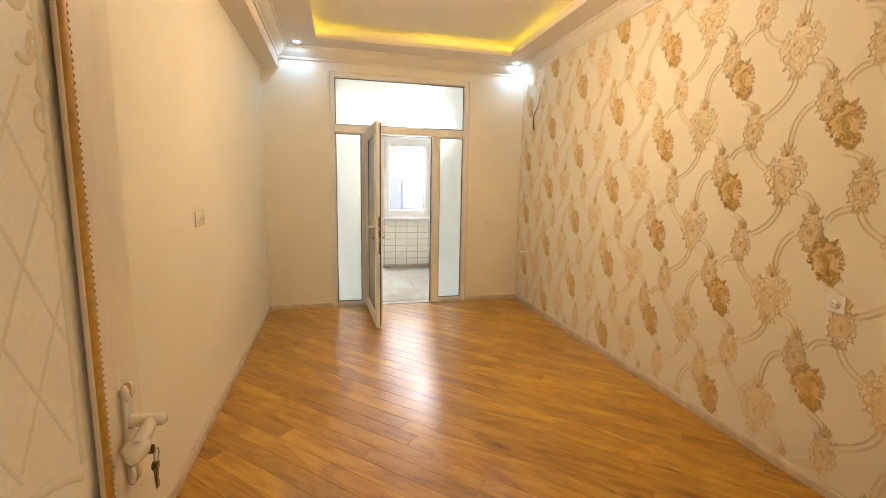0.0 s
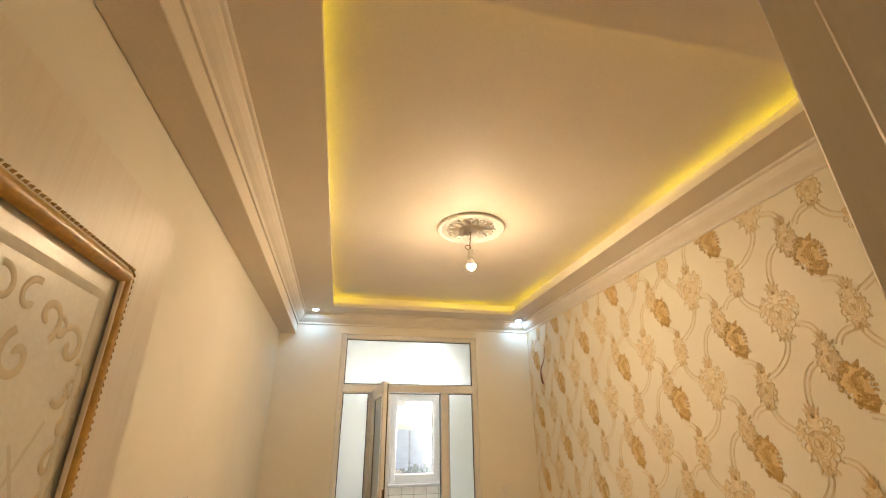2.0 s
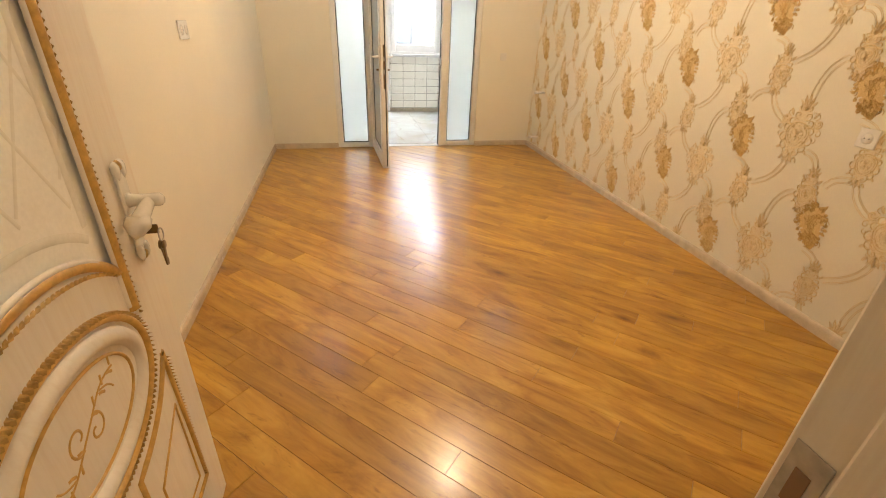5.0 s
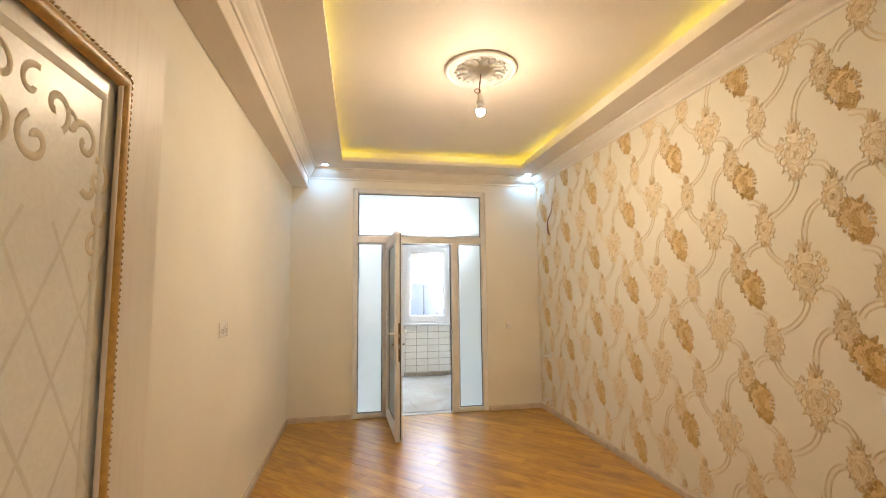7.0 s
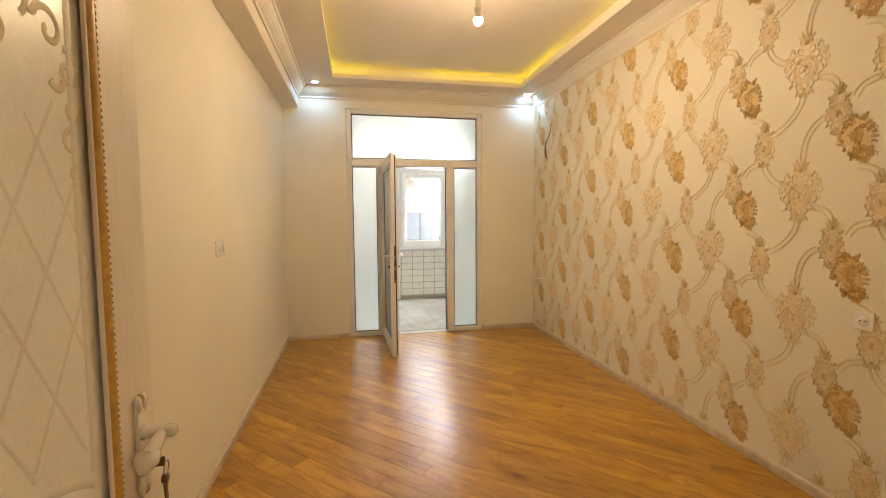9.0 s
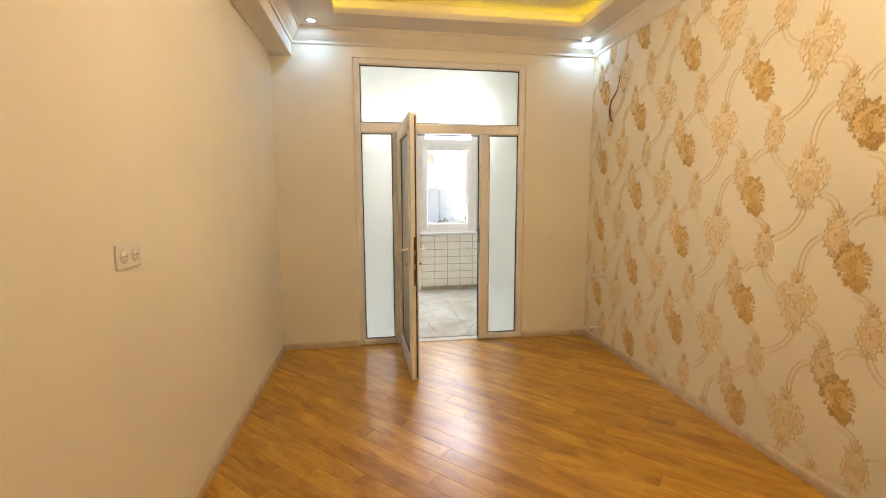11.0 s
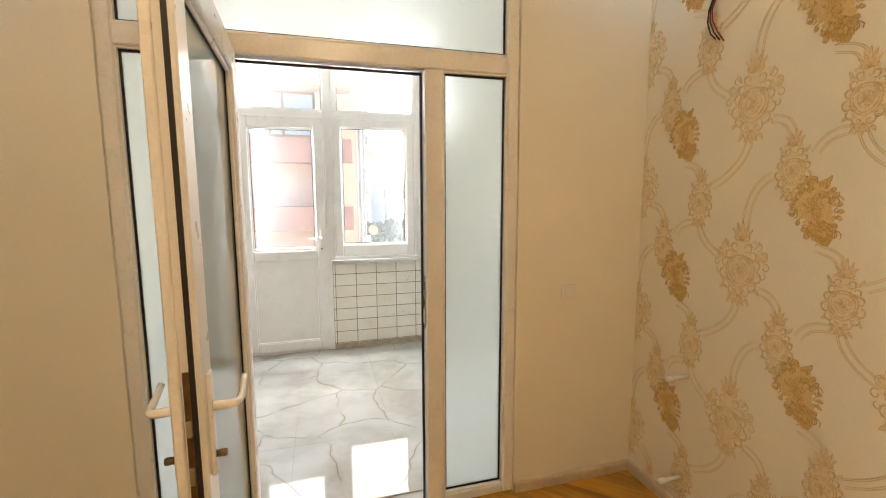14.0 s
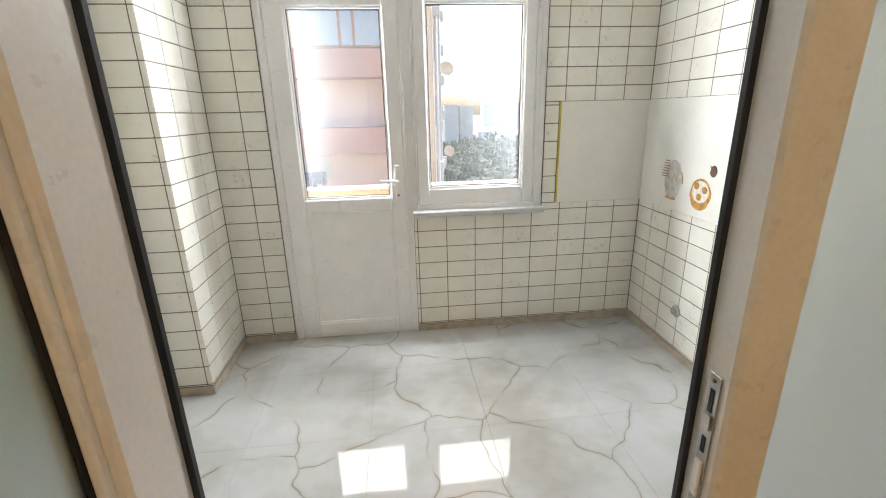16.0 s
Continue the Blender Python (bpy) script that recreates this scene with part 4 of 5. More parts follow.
for z, ya in ((0.687, 5.045), (0.18, 5.052)):
    t = thing("pipe_stub", (XR, ya, z), "short capped white plastic pipe stub in the wall", "pipe", "radiator pipe stubs")
    part("pipe", lathe([(0.011, 0.0), (0.011, 0.10), (0.009, 0.102)], 16, "x", (0, 0, 0)), M_SWITCH, t)
    part("cap", lathe([(0.014, 0.085), (0.0155, 0.088), (0.0155, 0.116), (0.012, 0.121), (0.001, 0.122)], 16, "x", (0, 0, 0)), M_SWITCH, t)
    for o in t.children:
        o.data.transform(Matrix.Translation((XR, ya, z)) @ Matrix.Scale(-1, 4, (1, 0, 0)))
        o.data.flip_normals()

# ---- kitchen ----
KZ = 3.0
WX0, WX1, WZ = 0.175, 1.945, 2.86            # opening of the balcony door and window
SX = 1.055                                    # left end of the part with a sill
COLX, COLY = -0.172, 7.235                    # boxed corner column
solo("wall_kitchen_far", wall_with_hole(KXL - 0.2, KXR + 0.15, 0, KZ, [(WX0, SX, 0, WZ), (SX, WX1, 0.862, WZ)], KY1 + 0.002, KY1 + 0.25), M_GROUT, "tiled kitchen wall with balcony door and window", "wall", kind="structure")
wkf = bpy.data.objects["wall_kitchen_far"]
wkr = solo("wall_kitchen_right", box((KXR + 0.002, KY0, 0), (KXR + 0.15, KY1 + 0.008, KZ)), M_GROUT, "tiled kitchen side wall", "wall", kind="structure")
wkl = solo("wall_kitchen_left", box((KXL - 0.2, KY0, 0), (KXL - 0.002, KY1 + 0.008, KZ)), M_GROUT, "tiled kitchen side wall", "wall", kind="structure")
col = solo("wall_column", box((KXL - 0.008, COLY + 0.002, 0), (COLX - 0.002, KY1 + 0.008, KZ)), M_GROUT, "boxed tiled column in the kitchen corner", "column", kind="structure")
solo("wall_kitchen_near", wall_with_hole(KXL, KXR, 0, KZ, [(FX0, FX1, 0, FZ)], KY0 - 0.0005, KY0 + 0.012), M_TRIM, "white plastered back of the dividing wall", "wall", kind="structure")
solo("ceiling_kitchen", box((KXL - 0.2, KY0, KZ), (KXR + 0.15, KY1 + 0.25, KZ + 0.15)), M_TRIM, "white kitchen ceiling", "ceiling", kind="structure")
bm = bmesh.new()
h, t = 0.052, 0.010
for lo, hi in (((COLX, KY1 - t, 0), (WX0 + 0.01, KY1, h)), ((SX, KY1 - t, 0), (KXR, KY1, h)), ((KXR - t, KY0 + 0.012, 0), (KXR, KY1 - t, h)), ((COLX, COLY, 0), (COLX + t, KY1 - t, h)), ((KXL, COLY - t, 0), (COLX + t, COLY, h)), ((KXL, KY0 + 0.012, 0), (KXL + t, COLY - t, h))):
    box(lo, hi, 0.002, bm)
solo("kitchen_plinth", bm, M_PLINTH, "dusty beige tile plinth", "plinth", kind="structure")

# balcony door and window in one white PVC frame
wf = thing("window_1", ((WX0 + WX1) / 2, KY1 + 0.05, 0), "white PVC balcony door and window unit", "window")
wf["kind"] = "structure"
WY0, WY1 = KY1 + 0.006, KY1 + 0.076
for lo, hi in (((WX0, WY0, 0), (WX0 + 0.05, WY1, WZ)), ((WX1 - 0.05, WY0, 0.862), (WX1, WY1, WZ)), ((WX0 + 0.05, WY0, WZ - 0.095), (WX1 - 0.05, WY1, WZ)), ((1.012, WY0, 0), (1.088, WY1, WZ - 0.095)),
               ((WX0 + 0.05, WY0, 2.235), (1.012, WY1, 2.305)), ((1.088, WY0, 2.235), (WX1 - 0.05, WY1, 2.305)), ((1.088, WY0, 0.862), (WX1 - 0.05, WY1, 0.915)), ((WX0 + 0.05, WY0, 0), (1.012, WY1, 0.025))):
    part("frame_bar", box(lo, hi, 0.005), M_PVC, wf)
for x0, x1 in ((0.292, 1.000), (1.140, 1.862)):
    if x0 < 1:
        part("transom_bar", box((WX0 + 0.05, WY0 - 0.004, 2.305), (x0 - 0.012, WY1 - 0.01, WZ - 0.095), 0.003), M_PVC, wf)
    else:
        part("transom_bar", box((1.088, WY0 - 0.004, 2.305), (x0 - 0.012, WY1 - 0.01, WZ - 0.095), 0.003), M_PVC, wf)
        part("transom_bar", box((x1 + 0.012, WY0 - 0.004, 2.305), (WX1 - 0.05, WY1 - 0.01, WZ - 0.095), 0.003), M_PVC, wf)
    pane(x0, x1, 2.318, 2.755, WY0 + 0.03, wf, M_CLEAR, gasket=0.004)
# hinged sash of the window
sash = [(1.092, 1.180), (1.783, 1.872), (0.935, 1.058), (2.155, 2.232)]
(sa, sb), (sc, sd), (ze, zf), (zg, zh) = sash
for lo, hi in (((sa, WY0 - 0.018, ze), (sb - 0.012, WY1 - 0.02, zh)), ((sc + 0.012, WY0 - 0.018, ze), (sd, WY1 - 0.02, zh)), ((sb - 0.012, WY0 - 0.018, ze), (sc + 0.012, WY1 - 0.02, zf - 0.012)), ((sb - 0.012, WY0 - 0.018, zg + 0.012), (sc + 0.012, WY1 - 0.02, zh))):
    part("sash_bar", box(lo, hi, 0.006), M_PVC, wf)
for lo, hi in (((sa - 0.012, WY0 - 0.018, ze - 0.012), (sa, WY0 - 0.002, zh + 0.012)), ((sd, WY0 - 0.018, ze - 0.012), (sd + 0.030, WY0 - 0.002, zh + 0.012)), ((sa, WY0 - 0.018, ze - 0.03), (sd, WY0 - 0.002, ze)), ((sa, WY0 - 0.018, zh), (sd, WY0 - 0.002, zh + 0.012))):
    part("rebate_lip", box(lo, hi, 0.003), M_PVC, wf)
pane(sb, sc, zf, zg, WY0 + 0.02, wf, M_CLEAR, gasket=0.005)
for z in (0.99, 2.17):
    part("sash_hinge", lathe([(0.008, -0.035), (0.009, -0.03), (0.009, 0.03), (0.008, 0.035)], 10, "z", (sd + 0.008, WY0 - 0.02, z)), M_SWITCH, wf, "white sash hinge")
# balcony door leaf
bd = thing("balcony_door", (0.62, WY0, 0), "shut white PVC balcony door, glazed above a panel", "door")
dx0, dx1, gx0, gx1 = 0.232, 1.008, 0.362, 0.902
y0, y1 = WY0 - 0.020, WY1 - 0.024
for lo, hi in (((dx0, y0, 0.028), (gx0 - 0.012, y1, 2.232)), ((gx1 + 0.012, y0, 0.028), (dx1, y1, 2.232)), ((gx0 - 0.012, y0, 0.028), (gx1 + 0.012, y1, 0.118)), ((gx0 - 0.012, y0, 0.918), (gx1 + 0.012, y1, 1.005)), ((gx0 - 0.012, y0, 2.14), (gx1 + 0.012, y1, 2.232))):
    part("leaf_bar", box(lo, hi, 0.006), M_PVC, bd)
for lo, hi in (((dx0 - 0.014, y0, 0.028), (dx0, WY0 - 0.002, 2.244)), ((dx1, y0, 0.028), (dx1 + 0.014, WY0 - 0.002, 2.244)), ((dx0, y0, 2.232), (dx1, WY0 - 0.002, 2.244))):
    part("rebate_lip", box(lo, hi, 0.003), M_PVC, bd)
part("lower_panel", box((gx0, y0 + 0.018, 0.128), (gx1, y0 + 0.036, 0.908)), M_PVC, bd)
for lo, hi in (((gx0 - 0.012, y0 + 0.004, 0.118), (gx0, y0 + 0.02, 0.918)), ((gx1, y0 + 0.004, 0.118), (gx1 + 0.012, y0 + 0.02, 0.918)), ((gx0, y0 + 0.004, 0.118), (gx1, y0 + 0.02, 0.128)), ((gx0, y0 + 0.004, 0.908), (gx1, y0 + 0.02, 0.918))):
    part("panel_bead", box(lo, hi, 0.003), M_PVC, bd)
pane(gx0, gx1, 1.017, 2.128, y0 + 0.036, bd, M_CLEAR, gasket=0.005)
hp = part("handle_plate", box((0.944, y0 - 0.010, 0.985), (0.974, y0, 1.215), 0.004, segs=2), M_SWITCH, bd, "white handle plate")
part("lever_handle", tube(bez((0.959, y0 - 0.008, 1.115), (0.959, y0 - 0.055, 1.115), (0.955, y0 - 0.055, 1.115), (0.90, y0 - 0.052, 1.118), (0.845, y0 - 0.05, 1.122), n=12), 0.010, 10, 0.008), M_SWITCH, hp, "white lever")
part("lock_cylinder", lathe([(0.008, 0), (0.008, 0.014), (0.006, 0.016)], 12, "y", (0.959, y0 - 0.024, 1.02)), M_BRASS, hp, "dark lock cylinder")
for z in (0.20, 0.80, 1.45, 2.12):
    part("hinge", lathe([(0.008, -0.045), (0.010, -0.04), (0.010, 0.04), (0.008, 0.045)], 10, "z", (dx0 - 0.010, y0 - 0.004, z)), M_SWITCH, bd, "white barrel hinge")
solo("window_sill", box((SX - 0.005, KY1 - 0.085, 0.868), (WX1 - 0.005, WY0, 0.905), 0.006, segs=2), M_SILL, "pale grey window sill board", "window sill", kind="structure")

# plain backsplash panel wrapping the corner, with its yellow edge and decals
bs = thing("backsplash_panel", (2.35, KY1, 0.92), "plain cream backsplash sheet round the corner, yellow edge", "backsplash")
BZ0, BZ1 = 0.918, 1.585
part("sheet", box((2.052, KY1 - 0.008, BZ0), (KXR, KY1 - 0.0005, BZ1), 0.001), M_BOARD, bs)
part("sheet", box((KXR - 0.008, 6.98, BZ0), (KXR - 0.0005, KY1 - 0.009, BZ1), 0.001), M_BOARD, bs)
part("edge_trim", box((2.040, KY1 - 0.010, BZ0), (2.052, KY1 - 0.0005, BZ1), 0.001), M_YELLOW, bs, "yellow edge trim")


def disc(y, z, ry, rz, x, mat, name, parent, label="", ry2=None):
    bm = bmesh.new()
    vs = [bm.verts.new((x, y + ry * math.cos(2 * math.pi * k / 28) * (1 + 0.05 * math.sin(5 * k)), z + rz * math.sin(2 * math.pi * k / 28))) for k in range(28)]
    f = bm.faces.new(vs)
    ex = bmesh.ops.extrude_face_region(bm, geom=[f])
    for v in ex["geom"]:
        if isinstance(v, bmesh.types.BMVert):
            v.co.x -= 0.0006
    bmesh.ops.recalc_face_normals(bm, faces=bm.faces[:])
    return part(name, bm, mat, parent, label)


M_JUG = plain("pale_jug_print", (0.60, 0.58, 0.53), 0.3, var=0.2, scale=30)
M_ORANGE = plain("orange_bowl_print", (0.60, 0.30, 0.06), 0.3, var=0.3, scale=30)
M_WHITEPRINT = plain("white_print", (0.78, 0.74, 0.68), 0.3, var=0.15, scale=40)
M_CUP = plain("brown_cup_print", (0.16, 0.09, 0.05), 0.3, var=0.2, scale=30)
XD = KXR - 0.0088
jug = thing("jug_decal", (XD, 7.46, 1.10), "printed picture of a pale glass jug", "decal")
disc(7.455, 1.10, 0.085, 0.125, XD, M_JUG, "jug_print", jug)
for k in range(7):
    part("jug_stripe", box((XD - 0.0012, 7.50, 1.115 + 0.016 * k), (XD - 0.0006, 7.575 - 0.004 * k, 1.121 + 0.016 * k)), M_BROWNFRAME, jug)
part("jug_handle", moved(tube([(0, 0.03 * math.cos(a * 0.3), 0.055 * math.sin(a * 0.3)) for a in range(12)], 0.003, 6), Matrix.Translation((XD - 0.0005, 7.39, 1.10))), M_BROWNGOLD, jug)
part("jug_foot", box((XD - 0.0012, 7.41, 0.982), (XD - 0.0006, 7.51, 0.995)), M_ORANGE, jug)
bowl = thing("bowl_decal", (XD, 7.20, 1.05), "printed picture of an orange bowl", "decal")
disc(7.195, 1.055, 0.088, 0.090, XD, M_ORANGE, "bowl_print", bowl)
disc(7.195, 1.070, 0.070, 0.062, XD - 0.0008, M_WHITEPRINT, "bowl_inside", bowl)
for y, z in ((7.23, 1.10), (7.16, 1.085), (7.20, 1.04)):
    disc(y, z, 0.022, 0.020, XD - 0.0016, M_ORANGE, "fruit_print", bowl)
cup = thing("cup_decal", (XD, 7.12, 1.19), "printed picture of a small brown cup", "decal")
disc(7.115, 1.195, 0.026, 0.032, XD, M_CUP, "cup_print", cup)
part("cup_handle", moved(tube([(0, 0.014 * math.cos(1.6 + a * 0.3), 0.02 * math.sin(1.6 + a * 0.3)) for a in range(11)], 0.002, 6), Matrix.Translation((XD - 0.0005, 7.145, 1.20))), M_CUP, cup)
gs = thing("water_outlet", (KXR, 7.26, 0.30), "round grey capped water outlet in the tiles", "pipe outlet")
part("flange", moved(lathe([(0.040, 0), (0.038, 0.006), (0.022, 0.012), (0.001, 0.012)], 20, "x"), Matrix.Translation((KXR - 0.0005, 7.26, 0.30)) @ Matrix.Scale(-1, 4, (1, 0, 0))), M_STEEL, gs)
part("cap", moved(lathe([(0.016, 0.010), (0.016, 0.030), (0.010, 0.034), (0.001, 0.034)], 8, "x"), Matrix.Translation((KXR - 0.0005, 7.26, 0.30)) @ Matrix.Scale(-1, 4, (1, 0, 0))), M_STEEL, gs)

# ---- hall behind the camera: plain closing walls ----
bm = bmesh.new()
for lo, hi in (((-1.2, -1.6, 0), (-1.1, 0.08, 2.7)), ((1.5, -1.6, 0), (1.6, 0.08, 2.7)), ((-1.2, -1.7, 0), (1.6, -1.6, 2.7)), ((-1.2, 0.075, 0), (XL - 0.15, 0.10, 2.7)), ((-1.2, -1.7, 2.7), (1.6, 0.08, 2.8))):
    box(lo, hi, 0, bm)
solo("wall_hall", bm, M_WALL, "plain cream hall walls and ceiling", "wall", kind="structure")
solo("floor_hall", box((-1.2, -1.7, -0.1), (1.6, YN - 0.22, 0.0)), M_LAM, "laminate hall floor", "floor", kind="structure")

# assumed lamp, never in view, added to brighten the jamb and open leaf
hall_lamp = thing("ceiling_lamp", (0.75, -0.75, 2.7), "assumed hall ceiling lamp, unseen, added to light door and jamb", "ceiling lamp")
part("base_ring", lathe([(0.14, 0.0), (0.145, -0.012), (0.138, -0.022), (0.12, -0.024)], 32, "z", (0.75, -0.75, 2.7)), M_TRIM, hall_lamp, "white metal ring")
part("opal_shade", lathe([(0.12, -0.022), (0.118, -0.045), (0.09, -0.068), (0.05, -0.080), (0.001, -0.083)], 32, "z", (0.75, -0.75, 2.7)), M_OPAL, hall_lamp, "glowing opal shade")

# ---- balcony and the view ----
bal = thing("balcony", (1.0, 8.5, -0.05), "ochre painted balcony with a solid parapet", "balcony")
BYF = 9.05
part("slab", box((-2.5, KY1 + 0.25, -0.22), (5.0, BYF + 0.1, -0.03)), M_GREYRENDER, bal)
part("parapet", box((-2.5, BYF, -0.03), (5.0, BYF + 0.10, 0.86), 0.008), M_OCHRE, bal, "ochre parapet")
part("ledge", box((-2.5, BYF - 0.02, 0.86), (5.0, BYF + 0.12, 0.885), 0.004), M_PALEPINK, bal, "pale ledge")
part("soffit", box((-2.5, KY1 + 0.25, 3.05), (5.0, BYF + 0.1, 3.25)), M_OCHRE, bal, "ochre soffit")
part("fascia", box((-2.5, BYF, 2.82), (5.0, BYF + 0.10, 3.05), 0.006), M_OCHRE, bal, "ochre fascia")
solo("facade_own", wall_with_hole(-6, 7, -6, 6, [(-2.5, 5.0, -0.25, 3.25)], KY1 + 0.30, KY1 + 0.45), M_PALEPINK, "pink rendered outer wall of the flat", "wall", kind="structure")

AY = 24.0
nb = thing("neighbour_block", (-4, AY, -30), "pink apartment block with glazed balconies", "apartment block")


def side_x(y):
    return 2.65 + (y - AY) * 0.13


bm = bmesh.new()
foot = [(-22, AY + 1.2), (side_x(AY + 1.2), AY + 1.2), (side_x(42), 42), (-22, 42)]
lo = [bm.verts.new((x, y, -30)) for x, y in foot]
hi = [bm.verts.new((x, y, 10.2)) for x, y in foot]
for k in range(4):
    bm.faces.new((lo[k], lo[(k + 1) % 4], hi[(k + 1) % 4], hi[k]))
bm.faces.new(hi), bm.faces.new(lo[::-1])
part("wall", bm, M_PEACHSIDE, nb, "weathered peach rendered wall")
part("recess_wall", box((-22, AY + 1.16, -30), (0.9, AY + 1.195, 10.2)), M_PALEPINK, nb, "pale pink recessed wall")
part("side_wall", box((0.9, AY + 0.0, -30), (2.65, AY + 1.3, 10.2)), M_PEACH, nb, "peach corner pier")
for k in range(-10, 3):
    z = 2.98 + 3.03 * k
    part("balcony_band", box((-22, AY - 0.02, z), (2.5, AY + 1.2, z + 1.08), 0.02), M_PINK, nb, "pink balcony parapet")
    if k in (0, 1, 2):
        z1 = z + 1.10
        w = part("balcony_glazing", box((-2.6, AY + 0.06, z1), (0.95, AY + 0.10, z + 3.02)), M_FARPANE, nb, "brown framed balcony glazing")
        for x in (-2.5, -0.95, -0.40, 0.9):
            part("mullion", box((x - 0.05, AY + 0.0, z1), (x + 0.05, AY + 0.12, z + 3.02)), M_BROWNFRAME, w)
        for zz in (z1, z + 2.92):
            part("rail", box((-2.6, AY + 0.0, zz), (0.95, AY + 0.12, zz + 0.09)), M_BROWNFRAME, w)
        part("pier", box((-3.4, AY + 0.02, z1), (-2.6, AY + 1.2, z + 3.0)), M_PEACH, nb)
part("niche", box((-3.2, AY + 1.12, -1.2), (-1.95, AY + 1.22, 0.05)), M_GREYRENDER, nb, "grey recessed window")
for x in [-3.1 + 0.12 * k for k in range(10)]:
    part("grille_bar", box((x - 0.012, AY + 0.02, -1.2), (x + 0.012, AY + 0.05, 0.0)), M_GREYRENDER, nb)
for k in range(5):
    t = thing("hanging_laundry", (-2.9 + 0.2 * k, AY - 0.05, -1.1), "dark laundry hanging on a balcony line", "laundry", "laundry line")
    part("cloth", box((-2.98 + 0.2 * k, AY - 0.12, -1.25 - 0.05 * (k % 3)), (-2.80 + 0.2 * k, AY - 0.08, -0.72), 0.01), M_CLOTH, t)
    part("peg", box((-2.90 + 0.2 * k, AY - 0.125, -0.74), (-2.88 + 0.2 * k, AY - 0.075, -0.68)), M_SWITCH, t)


def ac_unit(x, y, z, yaw):
    m = pose(x, y, z, 0, 0, yaw)
    t = thing("air_conditioner", (x, y, z), "white outdoor air conditioner unit on a bracket", "air conditioner", "wall air conditioners")
    part("casing", moved(box((-0.4, -0.32, 0), (0.4, 0, 0.55), 0.02), m), M_WHITERENDER, t)
    part("fan_grille", moved(lathe([(0.22, 0), (0.22, 0.015), (0.16, 0.02), (0.03, 0.02), (0.001, 0.02)], 20, "y", (0.1, 0, 0.275)), m @ Matrix.Translation((0, -0.34, 0))), M_GREYRENDER, t)
    for q in (-0.3, 0.3):
        part("bracket", moved(box((q - 0.02, -0.34, -0.04), (q + 0.02, 0.03, 0)), m), M_GREYRENDER, t)


ac_unit(-2.35, AY - 0.03, 6.9, 0)
for y, z in ((26.4, 5.65), (37, 7.4), (28, 2.9), (35.5, 3.3), (38.5, 1.1), (30, 0.6), (33.5, -1.9), (39.5, -2.3), (28.5, -1.5), (27.5, 8.6), (32, -4.0), (36, 5.2)):
    ac_unit(side_x(y) + 0.0, y, z, 83)
for y, z in ((30.5, 3.8), (38, -1.2)):
    t = thing("satellite_dish", (side_x(y), y, z), "pale satellite dish on a wall arm", "satellite dish", "dishes")
    part("dish", moved(lathe([(0.02, 0), (0.2, 0.03), (0.36, 0.10), (0.40, 0.14), (0.38, 0.135), (0.2, 0.05), (0.01, 0.02)], 20), pose(side_x(y) + 0.5, y - 0.2, z, 75, 0, 10)), M_PEACH, t)
    part("arm", tube([(side_x(y), y, z - 0.2), (side_x(y) + 0.3, y - 0.1, z - 0.15), (side_x(y) + 0.5, y - 0.2, z)], 0.03), M_GREYRENDER, t)
for y in (26.5, 33.0):
    part("drain_pipe", tube([(side_x(y) + 0.12, y, -30), (side_x(y) + 0.12, y, 10)], 0.07), M_WHITERENDER, nb)
for k in range(-6, 3):
    for y in (27.5, 31.5, 35.5, 39.5):
        part("side_window", moved(box((-0.6, -0.06, 0), (0.6, 0.05, 1.4)), pose(side_x(y), y, 0.9 + 3.03 * k, 0, 0, 83)), M_FARPANE, nb)


def far_block(x0, x1, y0, y1, z1, mat, floors, bays, label, bare=False):
    t = thing("apartment_block", ((x0 + x1) / 2, y0, -30), label, "apartment block", "distant blocks")
    part("wall", box((x0, y0 + 0.4, -30), (x1, y1, z1)), mat, t)
    part("roof", box((x0 - 0.5, y0, z1), (x1 + 0.5, y1, z1 + 0.8)), mat, t)
    for f in range(floors):
        z = z1 - (f + 1) * 3.0
        part("floor_band", box((x0, y0, z - 0.3), (x1, y0 + 0.5, z + 0.3)), mat, t)
        for b in range(bays):
            w = (x1 - x0) / bays
            part("window", box((x0 + w * (b + 0.25), y0 + 0.3, z + 0.6), (x0 + w * (b + 0.75), y0 + 0.45, z + 2.4)), M_FARPANE if not bare else M_GREYRENDER, t)


far_block(46.4, 58.4, 400, 416, 7.2, M_WHITERENDER, 10, 5, "unfinished white concrete tower block far off", True)
far_block(60.2, 71.8, 402, 418, 6.0, M_GREYRENDER, 10, 5, "unfinished grey concrete tower block far off", True)
far_block(122, 147, 600, 625, 9.6, M_WHITERENDER, 9, 8, "wide white apartment block far off")
far_block(149, 176, 605, 625, 11.6, M_WHITERENDER, 9, 8, "wide white apartment block far off")
rnd = random.Random(5)
for k in range(14):
    x, y = rnd.uniform(45, 150), rnd.uniform(480, 560)
    far_block(x, x + rnd.uniform(10, 22), y, y + 12, -30 + rnd.uniform(6, 13), M_WHITERENDER, 2, 3, "low white house among far trees")
bm = bmesh.new()
q = [bm.verts.new(p) for p in ((-4000, -4000, -30), (4000, -4000, -30), (4000, 4500, -30), (-4000, 4500, -30))]
bm.faces.new(q)
solo("ground", bm, M_GROUND, "dry earth and scrub below the building", "ground", kind="structure")

# a wood of low trees below: trunks and clumped crowns
verts, faces = [], []
base = bmesh.new()
bmesh.ops.create_icosphere(base, subdivisions=1, radius=1)
bv = [v.co.copy() for v in base.verts]
bf = [[v.index for v in f.verts] for f in base.faces]
base.free()
